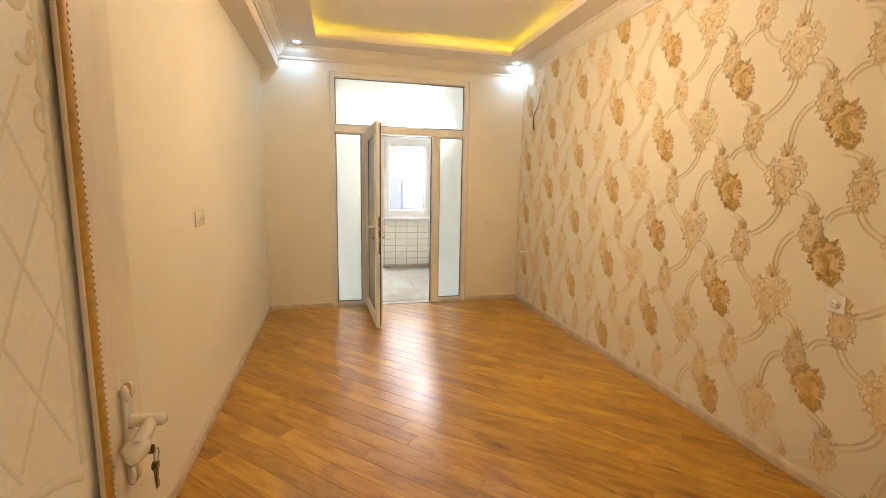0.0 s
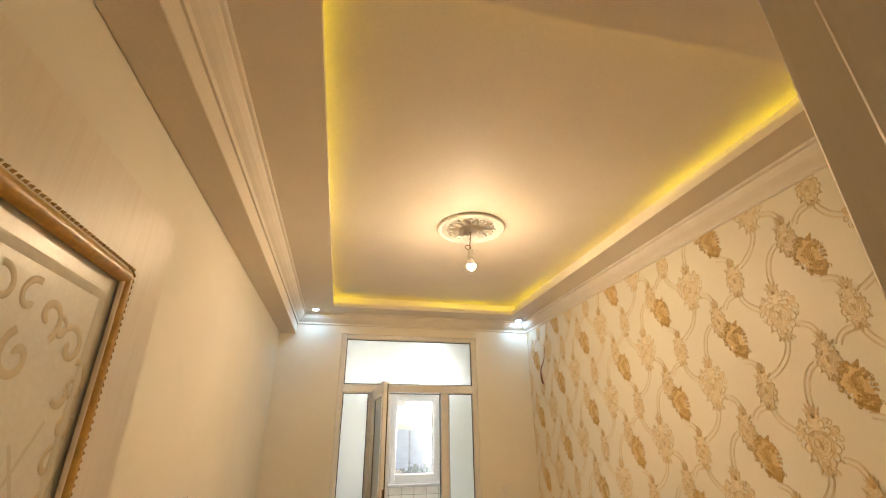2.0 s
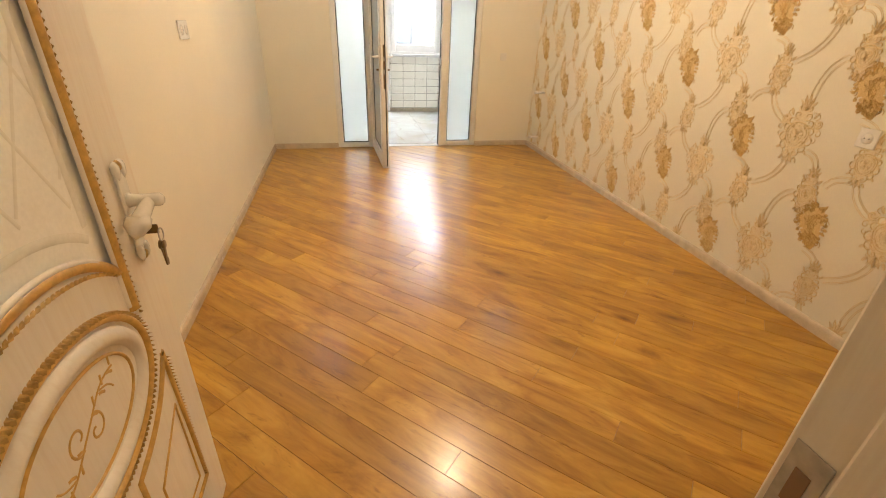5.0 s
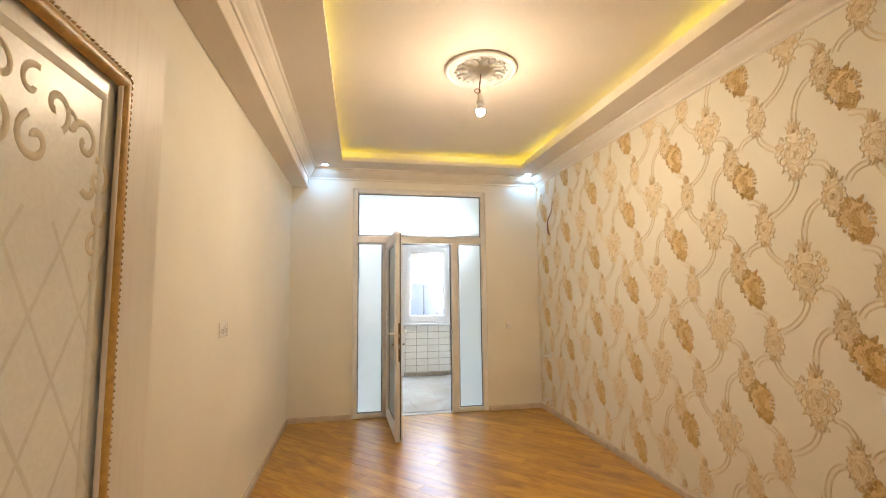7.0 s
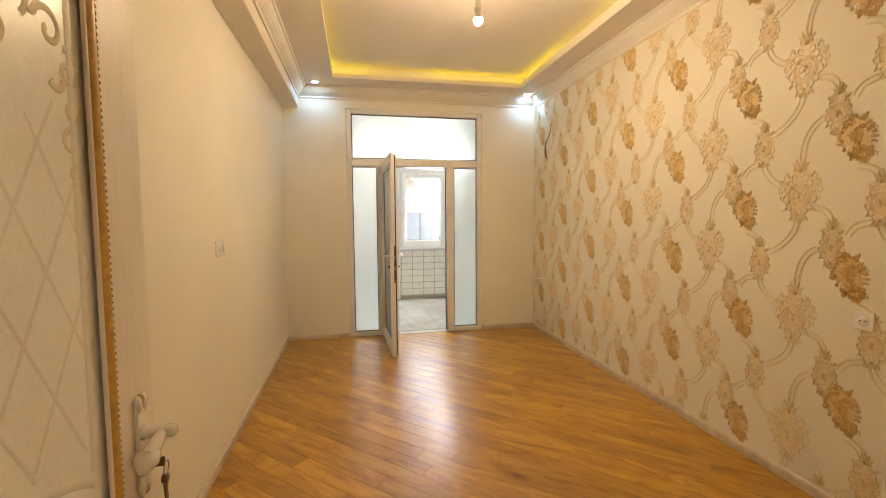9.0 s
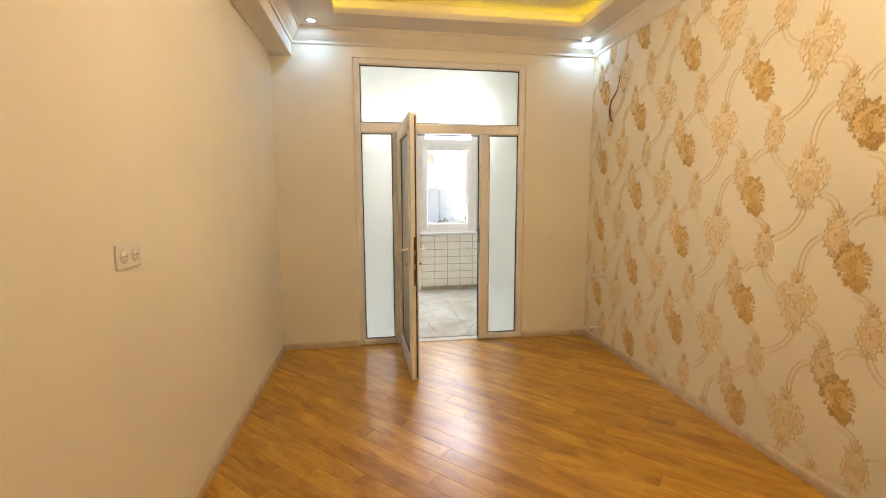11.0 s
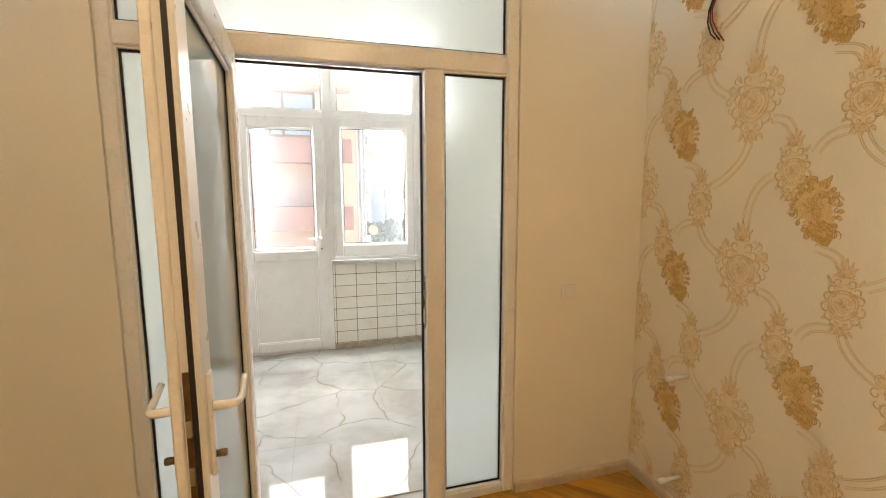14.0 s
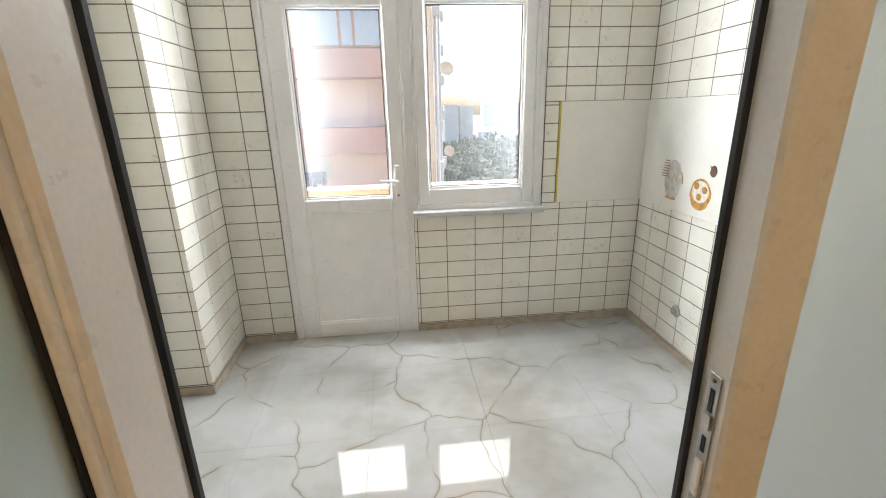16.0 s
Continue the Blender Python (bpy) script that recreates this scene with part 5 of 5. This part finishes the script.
for k in range(1500):
    y = 50 + 420 * rnd.random() ** 1.3
    x = 1 + (y - 5) * rnd.uniform(0.02, 0.32)
    tall = rnd.random() < 0.12
    hgt = rnd.uniform(8, 13) if tall else rnd.uniform(3.5, 7)
    wid = hgt * (0.14 if tall else 0.45)
    for c in range(9):
        s = wid * rnd.uniform(0.35, 0.7)
        o = Vector((x + rnd.gauss(0, wid * 0.45), y + rnd.gauss(0, wid * 0.45), -30 + hgt * (rnd.uniform(0.25, 0.95))))
        n0 = len(verts)
        verts += [tuple(o + Vector((v.x * s, v.y * s, v.z * s * (2.0 if tall else 0.8))) * rnd.uniform(0.65, 1.3)) for v in bv]
        faces += [[n0 + i for i in f] for f in bf]
me = bpy.data.meshes.new("wood")
me.from_pydata(verts, [], faces)
me.materials.append(M_LEAF)
tagged(new("far_wood", me), "dense green trees on the slope below", "trees", kind="stuff")

# ---- damask relief on the right wall ----


def ribbon(acc, pts, w, h=0.0022, mi=1):
    """A thin raised stroke along (u, v) points, added to acc = (verts, faces, slots). u runs to the viewer's right."""
    verts, faces, slots = acc
    n0 = len(verts)
    n = len(pts)
    for i, p in enumerate(pts):
        a, b = pts[max(i - 1, 0)], pts[min(i + 1, n - 1)]
        dx, dy = b[0] - a[0], b[1] - a[1]
        L = math.hypot(dx, dy) or 1
        sx, sy = -dy / L, dx / L
        ww = w * (0.6 + 0.4 * math.sin(math.pi * min(1, (i + 0.6) / n)))
        for o, q in ((-1, 0), (0, h), (1, 0)):
            verts.append((p[0] + sx * o * ww / 2, p[1] + sy * o * ww / 2, q))
    for i in range(n - 1):
        for k in range(2):
            a = n0 + 3 * i + k
            faces.append((a, a + 1, a + 4, a + 3))
            slots.append(mi)


def petal(acc, u, v, ang, length, width, h=0.0022, mi=1):
    verts, faces, slots = acc
    n0 = len(verts)
    c, s = math.cos(ang), math.sin(ang)
    for x, y in ((0, 0), (0.35, 0.5), (0.75, 0.42), (1, 0), (0.75, -0.42), (0.35, -0.5)):
        x, y = x * length, y * width
        verts.append((u + c * x - s * y, v + s * x + c * y, 0.0004))
    verts.append((u + c * length * 0.55, v + s * length * 0.55, h))
    for k in range(6):
        faces.append((n0 + k, n0 + (k + 1) % 6, n0 + 6))
        slots.append(mi)


def blot(acc, u, v, ru, rv, h=0.0008, wob=0.12, lobes=9, mi=0):
    """A filled patch with a lobed outline."""
    verts, faces, slots = acc
    n0 = len(verts)
    n = lobes * 4
    verts.append((u, v, h))
    for k in range(n):
        a = 2 * math.pi * k / n
        q = 1 + wob * math.cos(lobes * a)
        verts.append((u + ru * q * math.cos(a), v + rv * q * math.sin(a), h * 0.5))
    for k in range(n):
        faces.append((n0, n0 + 1 + k, n0 + 1 + (k + 1) % n))
        slots.append(mi)


def curl(u, v, r, a0, turns, n=12, shrink=0.8):
    return [(u + r * (1 - shrink * k / n) * math.cos(a0 + turns * 2 * math.pi * k / n), v + r * (1 - shrink * k / n) * math.sin(a0 + turns * 2 * math.pi * k / n)) for k in range(n + 1)]


def shifted(pts, o):
    out = []
    for i, p in enumerate(pts):
        a, b = pts[max(i - 1, 0)], pts[min(i + 1, len(pts) - 1)]
        L = math.hypot(b[0] - a[0], b[1] - a[1]) or 1
        out.append((p[0] - (b[1] - a[1]) / L * o, p[1] + (b[0] - a[0]) / L * o))
    return out


def mirror(pts, m):
    return [(m * p[0], p[1]) for p in pts]


def leaf(acc, u, v, ang, length, width, line=0.003):
    """A pale leaf with a dark outline and midrib."""
    petal(acc, u, v, ang, length, width, 0.002, 0)
    c, s = math.cos(ang), math.sin(ang)
    for q in (-0.46, 0.46):
        ribbon(acc, [(u + c * x * length - s * y * q * width, v + s * x * length + c * y * q * width) for x, y in ((0.02, 0.1), (0.3, 0.85), (0.6, 0.95), (0.85, 0.55), (1.02, 0))], line, 0.003)
    ribbon(acc, [(u + c * x * length, v + s * x * length) for x in (0.1, 0.4, 0.75)], line * 0.8, 0.003)


def medallion(w, h, wings):
    """A crowned shield of scrolls, w wide and h high; with wings it spreads to both sides."""
    acc = ([], [], [])
    r = random.Random(7 if wings else 8)
    X, Y = w / 2, h / 2
    at = lambda u, v: (u * X, v * Y)
    # soft ground of the print
    blot(acc, 0, -0.16 * Y, 0.60 * X, 0.44 * Y, 0.0005, 0.10, 9)
    blot(acc, 0, 0.46 * Y, 0.30 * X, 0.34 * Y, 0.0004, 0.16, 7)
    blot(acc, 0, -0.68 * Y, 0.26 * X, 0.24 * Y, 0.0004, 0.16, 7)
    # shield: outer and inner frame, a small blossom in it
    for q, t in ((0.47, 0.0046), (0.38, 0.0030), (0.25, 0.0026)):
        ribbon(acc, [(q * X * math.sin(a) * (1 - 0.2 * math.cos(a)), -0.17 * Y - q * 0.80 * Y * math.cos(a)) for a in [2 * math.pi * k / 22 for k in range(23)]], t, 0.0028)
    for k in range(7):
        a = 2 * math.pi * k / 7 + 0.2
        leaf(acc, 0.02 * X * math.cos(a), -0.16 * Y + 0.02 * Y * math.sin(a), a, 0.20 * X, 0.08 * X, 0.0022)
    for m in (1, -1):
        # crown, shoulders, skirts
        for u, v, q, a0, turn, t in ((0.20, 0.40, 0.17, 4.2, 0.95, 0.0042), (0.36, 0.22, 0.20, 3.4, 1.0, 0.0046), (0.14, 0.62, 0.12, 4.0, 1.0, 0.0036), (0.50, -0.02, 0.17, 2.4, -1.0, 0.0042),
                                     (0.52, -0.30, 0.19, 1.5, -0.95, 0.0046), (0.38, -0.52, 0.17, 0.9, -0.95, 0.0042), (0.18, -0.66, 0.15, 0.4, -1.0, 0.0040), (0.10, -0.86, 0.10, 0.2, -1.0, 0.0034),
                                     (0.30, 0.05, 0.10, 1.0, 1.0, 0.0030), (0.30, -0.36, 0.10, 5.0, 1.0, 0.0030)):
            p = mirror(curl(u * X, v * Y, q * X * 1.12, a0, turn, 11), m)
            ribbon(acc, p, t, 0.0028)
            ribbon(acc, [(z[0] * 0.97 + 0.004 * m, z[1] * 0.98 + 0.004) for z in p[:7]], 0.0024, 0.0022)
        for u, v, a, n in ((0.44, 0.36, 62, 0.30), (0.52, -0.52, -50, 0.20), (0.26, -0.78, -62, 0.24), (0.10, 0.72, 70, 0.24)):
            leaf(acc, m * u * X, v * Y, radians(a) if m > 0 else radians(180 - a), n * X, 0.10 * X, 0.0028)
        if wings:
            blot(acc, m * 0.66 * X, 0.18 * Y, 0.20 * X, 0.18 * Y, 0.0004, 0.16, 7)
            for u, v, q, a0, turn in ((0.72, 0.26, 0.23, 3.0, 1.0), (0.70, 0.26, 0.15, 3.0, 0.9), (0.80, -0.02, 0.15, 2.0, -1.0), (0.56, 0.44, 0.14, 4.4, 1.0), (0.72, -0.22, 0.12, 1.0, -0.9)):
                ribbon(acc, mirror(curl(u * X, v * Y, q * X, a0, turn, 11), m), 0.0044, 0.0028)
    for a in (-40, -18, 0, 18, 40):
        leaf(acc, 0, 0.52 * Y, radians(90 + a), (0.50 - abs(a) * 0.003) * Y, 0.10 * X, 0.0028)
    for a in (-30, 0, 30):
        leaf(acc, 0, -0.70 * Y, radians(-90 + a), 0.30 * Y, 0.09 * X, 0.0026)
    for k in range(26):
        u, v = r.uniform(-0.62, 0.62), r.uniform(-0.75, 0.6)
        if abs(u) < 0.62 - 0.35 * abs(v):
            ribbon(acc, curl(u * X, v * Y, r.uniform(0.006, 0.010), r.uniform(0, 6.3), r.choice((-0.8, 0.8)), 6, 0.5), 0.0024, 0.0024)
    return acc


def spray():
    """The dark bunch of acanthus leaves round a blossom, broad above and narrow below."""
    acc = ([], [], [])
    r = random.Random(3)
    half = lambda v: 0.094 * math.sqrt(max(0.02, 1 - ((v - 0.025) / 0.115) ** 2)) if v > -0.03 else 0.083 - 0.45 * (-0.03 - v)
    blot(acc, 0, 0.028, 0.076, 0.074, 0.0009, 0.10, 15)
    blot(acc, 0, -0.048, 0.056, 0.056, 0.0008, 0.12, 13)
    blot(acc, 0, -0.098, 0.030, 0.034, 0.0007, 0.14, 9)
    # ragged rim of leaves
    for k in range(30):
        a = 2 * math.pi * k / 30 + r.uniform(-0.06, 0.06)
        v = 0.108 * math.sin(a) - 0.004
        u = half(v) * math.cos(a) * 0.84
        out = math.atan2(v * 0.9 - 0.004, u) + r.uniform(-0.45, 0.45)
        leaf(acc, u, v, out, r.uniform(0.015, 0.026), r.uniform(0.013, 0.018), 0.0032)
        ribbon(acc, curl(u, v, r.uniform(0.008, 0.012), out + 1.2, r.choice((-0.8, 0.8)), 7, 0.6), 0.0036, 0.0034)
    # inner leaves, turned every way, dark between
    for k in range(44):
        v = r.uniform(-0.105, 0.105)
        u = r.uniform(-0.8, 0.8) * half(v)
        a = math.atan2(v - 0.03, u) + r.uniform(-0.7, 0.7)
        if k % 3:
            ribbon(acc, [(u, v), (u + 0.012 * math.cos(a + 0.4), v + 0.012 * math.sin(a + 0.4)), (u + 0.024 * math.cos(a), v + 0.024 * math.sin(a)), (u + 0.032 * math.cos(a - 0.5), v + 0.032 * math.sin(a - 0.5))], 0.0042, 0.0030)
        else:
            leaf(acc, u, v, a, r.uniform(0.026, 0.036), 0.015, 0.0032)
        ribbon(acc, curl(u, v, r.uniform(0.006, 0.010), r.uniform(0, 6.3), r.choice((-0.9, 0.9)), 7, 0.5), 0.0034, 0.0032)
    # blossom in the middle, two buds under it
    for cv, rr, n in ((0.012, 0.036, 8), (-0.062, 0.024, 6), (0.082, 0.022, 6)):
        for k in range(n):
            leaf(acc, 0, cv, 2 * math.pi * k / n + 0.4, rr, rr * 0.62, 0.0034)
        ribbon(acc, curl(0, cv, rr * 0.34, 0, 1.0, 9, 0.1), 0.0040, 0.0034)
    c, sn = math.cos(radians(20)), math.sin(radians(20))
    for k, (x, y, z) in enumerate(acc[0]):
        x, y = 0.86 * x, 0.97 * y
        acc[0][k] = (c * x - sn * y, sn * x + c * y, z)
    return acc


def band(*ctrl):
    """Two ropes side by side, each a pair of fine lines."""
    acc = ([], [], [])
    pts = [(p.x, p.y) for p in bez(*[(u, v, 0) for u, v in ctrl], n=14)]
    for o in (-0.016, -0.010, 0.009, 0.015):
        ribbon(acc, shifted(pts, o), 0.0026, 0.0018, 1)
    return acc


PU, PV = 0.576, 0.645
# offsets on the viewer's side: u grows to the right, that is against y
KINDS = [("crown_medallion", medallion(0.252, 0.345, True), M_TAN, (0, 0)),
         ("small_medallion", medallion(0.178, 0.258, False), M_TAN, (0.364, -0.060)),
         ("medium_medallion", medallion(0.172, 0.252, False), M_TAN, (0.170, 0.375)),
         ("flower_spray", spray(), M_GOLDPRINT, (0.254, 0.226)),
         ("scroll_band", band((0.0, -0.150), (-0.010, -0.235), (-0.07, -0.295), (-0.155, -0.335)), M_TAN, (0, 0)),
         ("scroll_band", band((0.270, 0.095), (0.300, 0.085), (0.335, 0.085), (0.352, 0.045)), M_TAN, (0, 0)),
         ("scroll_band", band((0.368, -0.175), (0.385, -0.240), (0.430, -0.275), (0.485, -0.300)), M_TAN, (0, 0)),
         ("scroll_band", band((0.345, -0.170), (0.290, -0.165), (0.255, -0.190), (0.240, -0.232)), M_TAN, (0, 0)),
         ("scroll_band", band((0.105, 0.345), (0.050, 0.325), (0.012, 0.260), (0.010, 0.160)), M_TAN, (0, 0)),
         ("scroll_band", band((0.080, -0.095), (0.120, -0.095), (0.150, -0.115), (0.162, -0.160)), M_TAN, (0, 0))]
meshes = []
for nm, acc, mat, off in KINDS:
    me = bpy.data.meshes.new(nm)
    me.from_pydata([(x, y, 0.0003 + 0.75 * z) for x, y, z in acc[0]], [], acc[1])
    me.materials.append(mat)
    me.materials.append(M_TANLINE if mat is M_TAN else M_GOLDLINE)
    me.polygons.foreach_set("material_index", acc[2])
    meshes.append(me)
# motif plane: local x is the viewer's right (-y), local y is up, local z points into the room (-x)
BASIS = Matrix(((0, 0, -1, XR - 0.0004), (-1, 0, 0, 0), (0, 1, 0, 0), (0, 0, 0, 1)))
for k in range(-1, 9):
    for n in range(-2, 5):
        yA = 4.828 - PU * k
        zA = 0.602 - (0.3255 if k % 2 else 0.0) + PV * n
        for (nm, acc, mat, off), me in zip(KINDS, meshes):
            m = Matrix.Translation((-0.0018 if nm == "medium_medallion" else 0, yA - off[0], zA + off[1])) @ BASIS
            pts = [m @ v.co for v in me.vertices]
            ys, zs = [p.y for p in pts], [p.z for p in pts]
            if max(ys) < YN + 0.02 or min(ys) > YF - 0.01 or max(zs) < 0.075 or min(zs) > 2.85:
                continue
            if min(ys) > YN and max(ys) < YF - 0.002 and min(zs) > 0.063 and max(zs) < 2.852:
                ob = new(nm, me)
            else:
                bm = bmesh.new()
                bm.from_mesh(me)
                for co, no in (((0, YF - 0.002, 0), (0, 1, 0)), ((0, YN + 0.002, 0), (0, -1, 0)), ((0, 0, 0.063), (0, 0, -1)), ((0, 0, 2.852), (0, 0, 1))):
                    inv = m.inverted()
                    bmesh.ops.bisect_plane(bm, geom=bm.verts[:] + bm.edges[:] + bm.faces[:], plane_co=inv @ Vector(co), plane_no=inv.to_3x3() @ Vector(no), clear_outer=True)
                if not bm.faces:
                    bm.free()
                    continue
                ob = new(nm, emit_mesh(nm, bm, mat))
                ob.data.materials.append(me.materials[1])
            ob.parent = wall_right
            ob.matrix_basis = m

# ---- floors, plank by plank and tile by tile ----


def clip(poly, x0, y0, x1, y1):
    for ax, lim, sgn in ((0, x0, 1), (0, x1, -1), (1, y0, 1), (1, y1, -1)):
        out = []
        for i, p in enumerate(poly):
            q = poly[(i + 1) % len(poly)]
            a, b = sgn * (p[ax] - lim), sgn * (q[ax] - lim)
            if a >= 0:
                out.append(p)
            if a * b < 0:
                s = a / (a - b)
                out.append((p[0] + (q[0] - p[0]) * s, p[1] + (q[1] - p[1]) * s))
        poly = out
        if len(poly) < 3:
            return []
    return poly


def slab_mesh(name, poly, z0, z1, mat, chamfer=0.0012):
    bm = bmesh.new()
    cx, cy = sum(p[0] for p in poly) / len(poly), sum(p[1] for p in poly) / len(poly)
    n = len(poly)
    rows = []
    for z, ins in ((z0, 0), (z1 - chamfer, 0), (z1, chamfer)):
        rows.append([bm.verts.new((p[0] - ins * (1 if p[0] > cx else -1), p[1] - ins * (1 if p[1] > cy else -1), z)) for p in poly])
    for a, b in zip(rows, rows[1:]):
        for k in range(n):
            bm.faces.new((a[k], a[(k + 1) % n], b[(k + 1) % n], b[k]))
    bm.faces.new(rows[2])
    bmesh.ops.recalc_face_normals(bm, faces=bm.faces[:])
    return emit_mesh(name, bm, mat)


floor_room = solo("floor", box((XL - 0.1, YN - 0.24, -0.12), (XR + 0.1, PY0 + 0.02, -0.010)), M_JOINT, "oak laminate floor laid diagonally", "floor", kind="structure")
PW, PLEN, ANG = 0.1145, 1.21, radians(-45)
ca, sa_ = math.cos(ANG), math.sin(ANG)
rnd = random.Random(11)
gap = 0.0006
full = None
for j in range(-30, 62):
    shift = rnd.random() * PLEN
    for i in range(-6, 7):
        u0, v0 = i * PLEN + shift, j * PW + 0.0695
        cx, cy = u0 + PLEN / 2, v0 + PW / 2
        wx, wy = ca * cx - sa_ * cy, sa_ * cx + ca * cy
        quad = [(-PLEN / 2 + gap, -PW / 2 + gap), (PLEN / 2 - gap, -PW / 2 + gap), (PLEN / 2 - gap, PW / 2 - gap), (-PLEN / 2 + gap, PW / 2 - gap)]
        world_quad = [(wx + ca * a - sa_ * b, wy + sa_ * a + ca * b) for a, b in quad]
        cut = clip(world_quad, XL + 0.004, YN - 0.22, XR - 0.004, PY0 + 0.01)
        if len(cut) < 3:
            continue
        area = abs(sum(p[0] * q[1] - q[0] * p[1] for p, q in zip(cut, cut[1:] + cut[:1]))) / 2
        if area < 0.0006:
            continue
        local = [(ca * (p[0] - wx) + sa_ * (p[1] - wy), -sa_ * (p[0] - wx) + ca * (p[1] - wy)) for p in cut]
        if area > (PLEN - 2 * gap) * (PW - 2 * gap) - 1e-5:
            full = full or slab_mesh("plank", quad, -0.010, 0.0, M_LAM, 0.0008)
            me = full
        else:
            me = slab_mesh("plank", local, -0.010, 0.0, M_LAM)
        ob = new("plank", me)
        ob.parent = floor_room
        ob.matrix_basis = pose(wx, wy, 0, 0, 0, -45)

floor_kitchen = solo("floor_kitchen", box((KXL - 0.1, PY0 + 0.02, -0.12), (KXR + 0.1, KY1 + 0.25, -0.010)), M_FLOORJOINT, "white marble-look tile floor with brown veins", "floor", kind="structure")
for i in range(-2, 4):
    for j in range(0, 5):
        x, y = 0.75 + 0.6 * i, 5.55 + 0.6 * j
        cut = clip([(x + 0.0005, y + 0.0005), (x + 0.5995, y + 0.0005), (x + 0.5995, y + 0.5995), (x + 0.0005, y + 0.5995)], KXL, PY0 + 0.03, KXR, KY1 + 0.01)
        if len(cut) > 2:
            cx, cy = x + 0.3, y + 0.3
            ob = new("floor_tile", slab_mesh("floor_tile", [(p[0] - cx, p[1] - cy) for p in cut], -0.010, 0.0, M_MARBLE, 0.0006))
            ob.parent = floor_kitchen
            ob.matrix_basis = pose(cx, cy, 0, 0, 0, 90 * ((i + j) % 4))
            if (i + j) % 4:
                ob.data.transform(Matrix.Rotation(radians(-90 * ((i + j) % 4)), 4, "Z"))

TW, TH, TG = 0.2, 0.1155, 0.0052
tile_cache = {}


def tile_mesh(w, h):
    key = (round(w, 3), round(h, 3))
    if key not in tile_cache:
        bm = bmesh.new()
        rows = []
        for d, ins in ((0, 0), (0.0065, 0), (0.008, 0.0018)):
            rows.append([bm.verts.new(p) for p in ((-w / 2 + ins, -h / 2 + ins, d), (w / 2 - ins, -h / 2 + ins, d), (w / 2 - ins, h / 2 - ins, d), (-w / 2 + ins, h / 2 - ins, d))])
        for a, b in zip(rows, rows[1:]):
            for k in range(4):
                bm.faces.new((a[k], a[(k + 1) % 4], b[(k + 1) % 4], b[k]))
        bm.faces.new(rows[-1])
        tile_cache[key] = emit_mesh("wall_tile", bm, M_TILE)
    return tile_cache[key]


def tile_area(a0, a1, z0, z1, start, place, parent):
    """Tiles over a0..a1 along a wall and z0..z1, on a grid that begins at start; place(a, z) gives the pose."""
    i0, i1 = math.floor((a0 - start) / TW), math.ceil((a1 - start) / TW)
    for i in range(i0, i1):
        p, q = max(a0, start + i * TW), min(a1, start + (i + 1) * TW)
        if q - p < 0.012:
            continue
        for j in range(0, 28):
            b, t = max(z0, -0.053 + j * TH), min(z1, -0.053 + (j + 1) * TH)
            if t - b < 0.010:
                continue
            ob = new("wall_tile", tile_mesh(q - p - TG, t - b - TG))
            ob.parent = parent
            ob.matrix_basis = place((p + q) / 2, (b + t) / 2)


far = lambda a, z: Matrix(((1, 0, 0, a), (0, 0, -1, KY1 + 0.008), (0, 1, 0, z), (0, 0, 0, 1)))
tile_area(COLX, WX0, 0.052, KZ, -0.173, far, wkf)
tile_area(WX1, KXR, 0.871, BZ0, 1.078, far, wkf)
tile_area(WX1, 2.040, BZ0, BZ1, 1.078, far, wkf)
tile_area(WX1, KXR, BZ1, KZ, 1.078, far, wkf)
tile_area(SX, KXR, 0.052, 0.871, 1.078, far, wkf)
tile_area(WX0, WX1, WZ, KZ, 0.075, far, wkf)
side = lambda a, z: Matrix(((0, 0, 1, COLX - 0.008), (1, 0, 0, a), (0, 1, 0, z), (0, 0, 0, 1)))
tile_area(COLY, KY1, 0.052, KZ, KY1 - 0.59, side, col)
front = lambda a, z: Matrix(((1, 0, 0, a), (0, 0, -1, COLY + 0.008), (0, 1, 0, z), (0, 0, 0, 1)))
tile_area(KXL, COLX, 0.052, KZ, COLX - 0.23, front, col)
lft = lambda a, z: Matrix(((0, 0, 1, KXL - 0.008), (1, 0, 0, a), (0, 1, 0, z), (0, 0, 0, 1)))
tile_area(6.4, COLY, 0.052, KZ, COLY - 0.6, lft, wkl)
rgt = lambda a, z: Matrix(((0, 0, -1, KXR + 0.008), (-1, 0, 0, a), (0, 1, 0, z), (0, 0, 0, 1)))
tile_area(6.4, KY1, 0.052, BZ0, KY1 - 1.775, rgt, wkr)
tile_area(6.4, 6.98, BZ0, BZ1, KY1 - 1.775, rgt, wkr)
tile_area(6.4, KY1, BZ1, KZ, KY1 - 1.775, rgt, wkr)
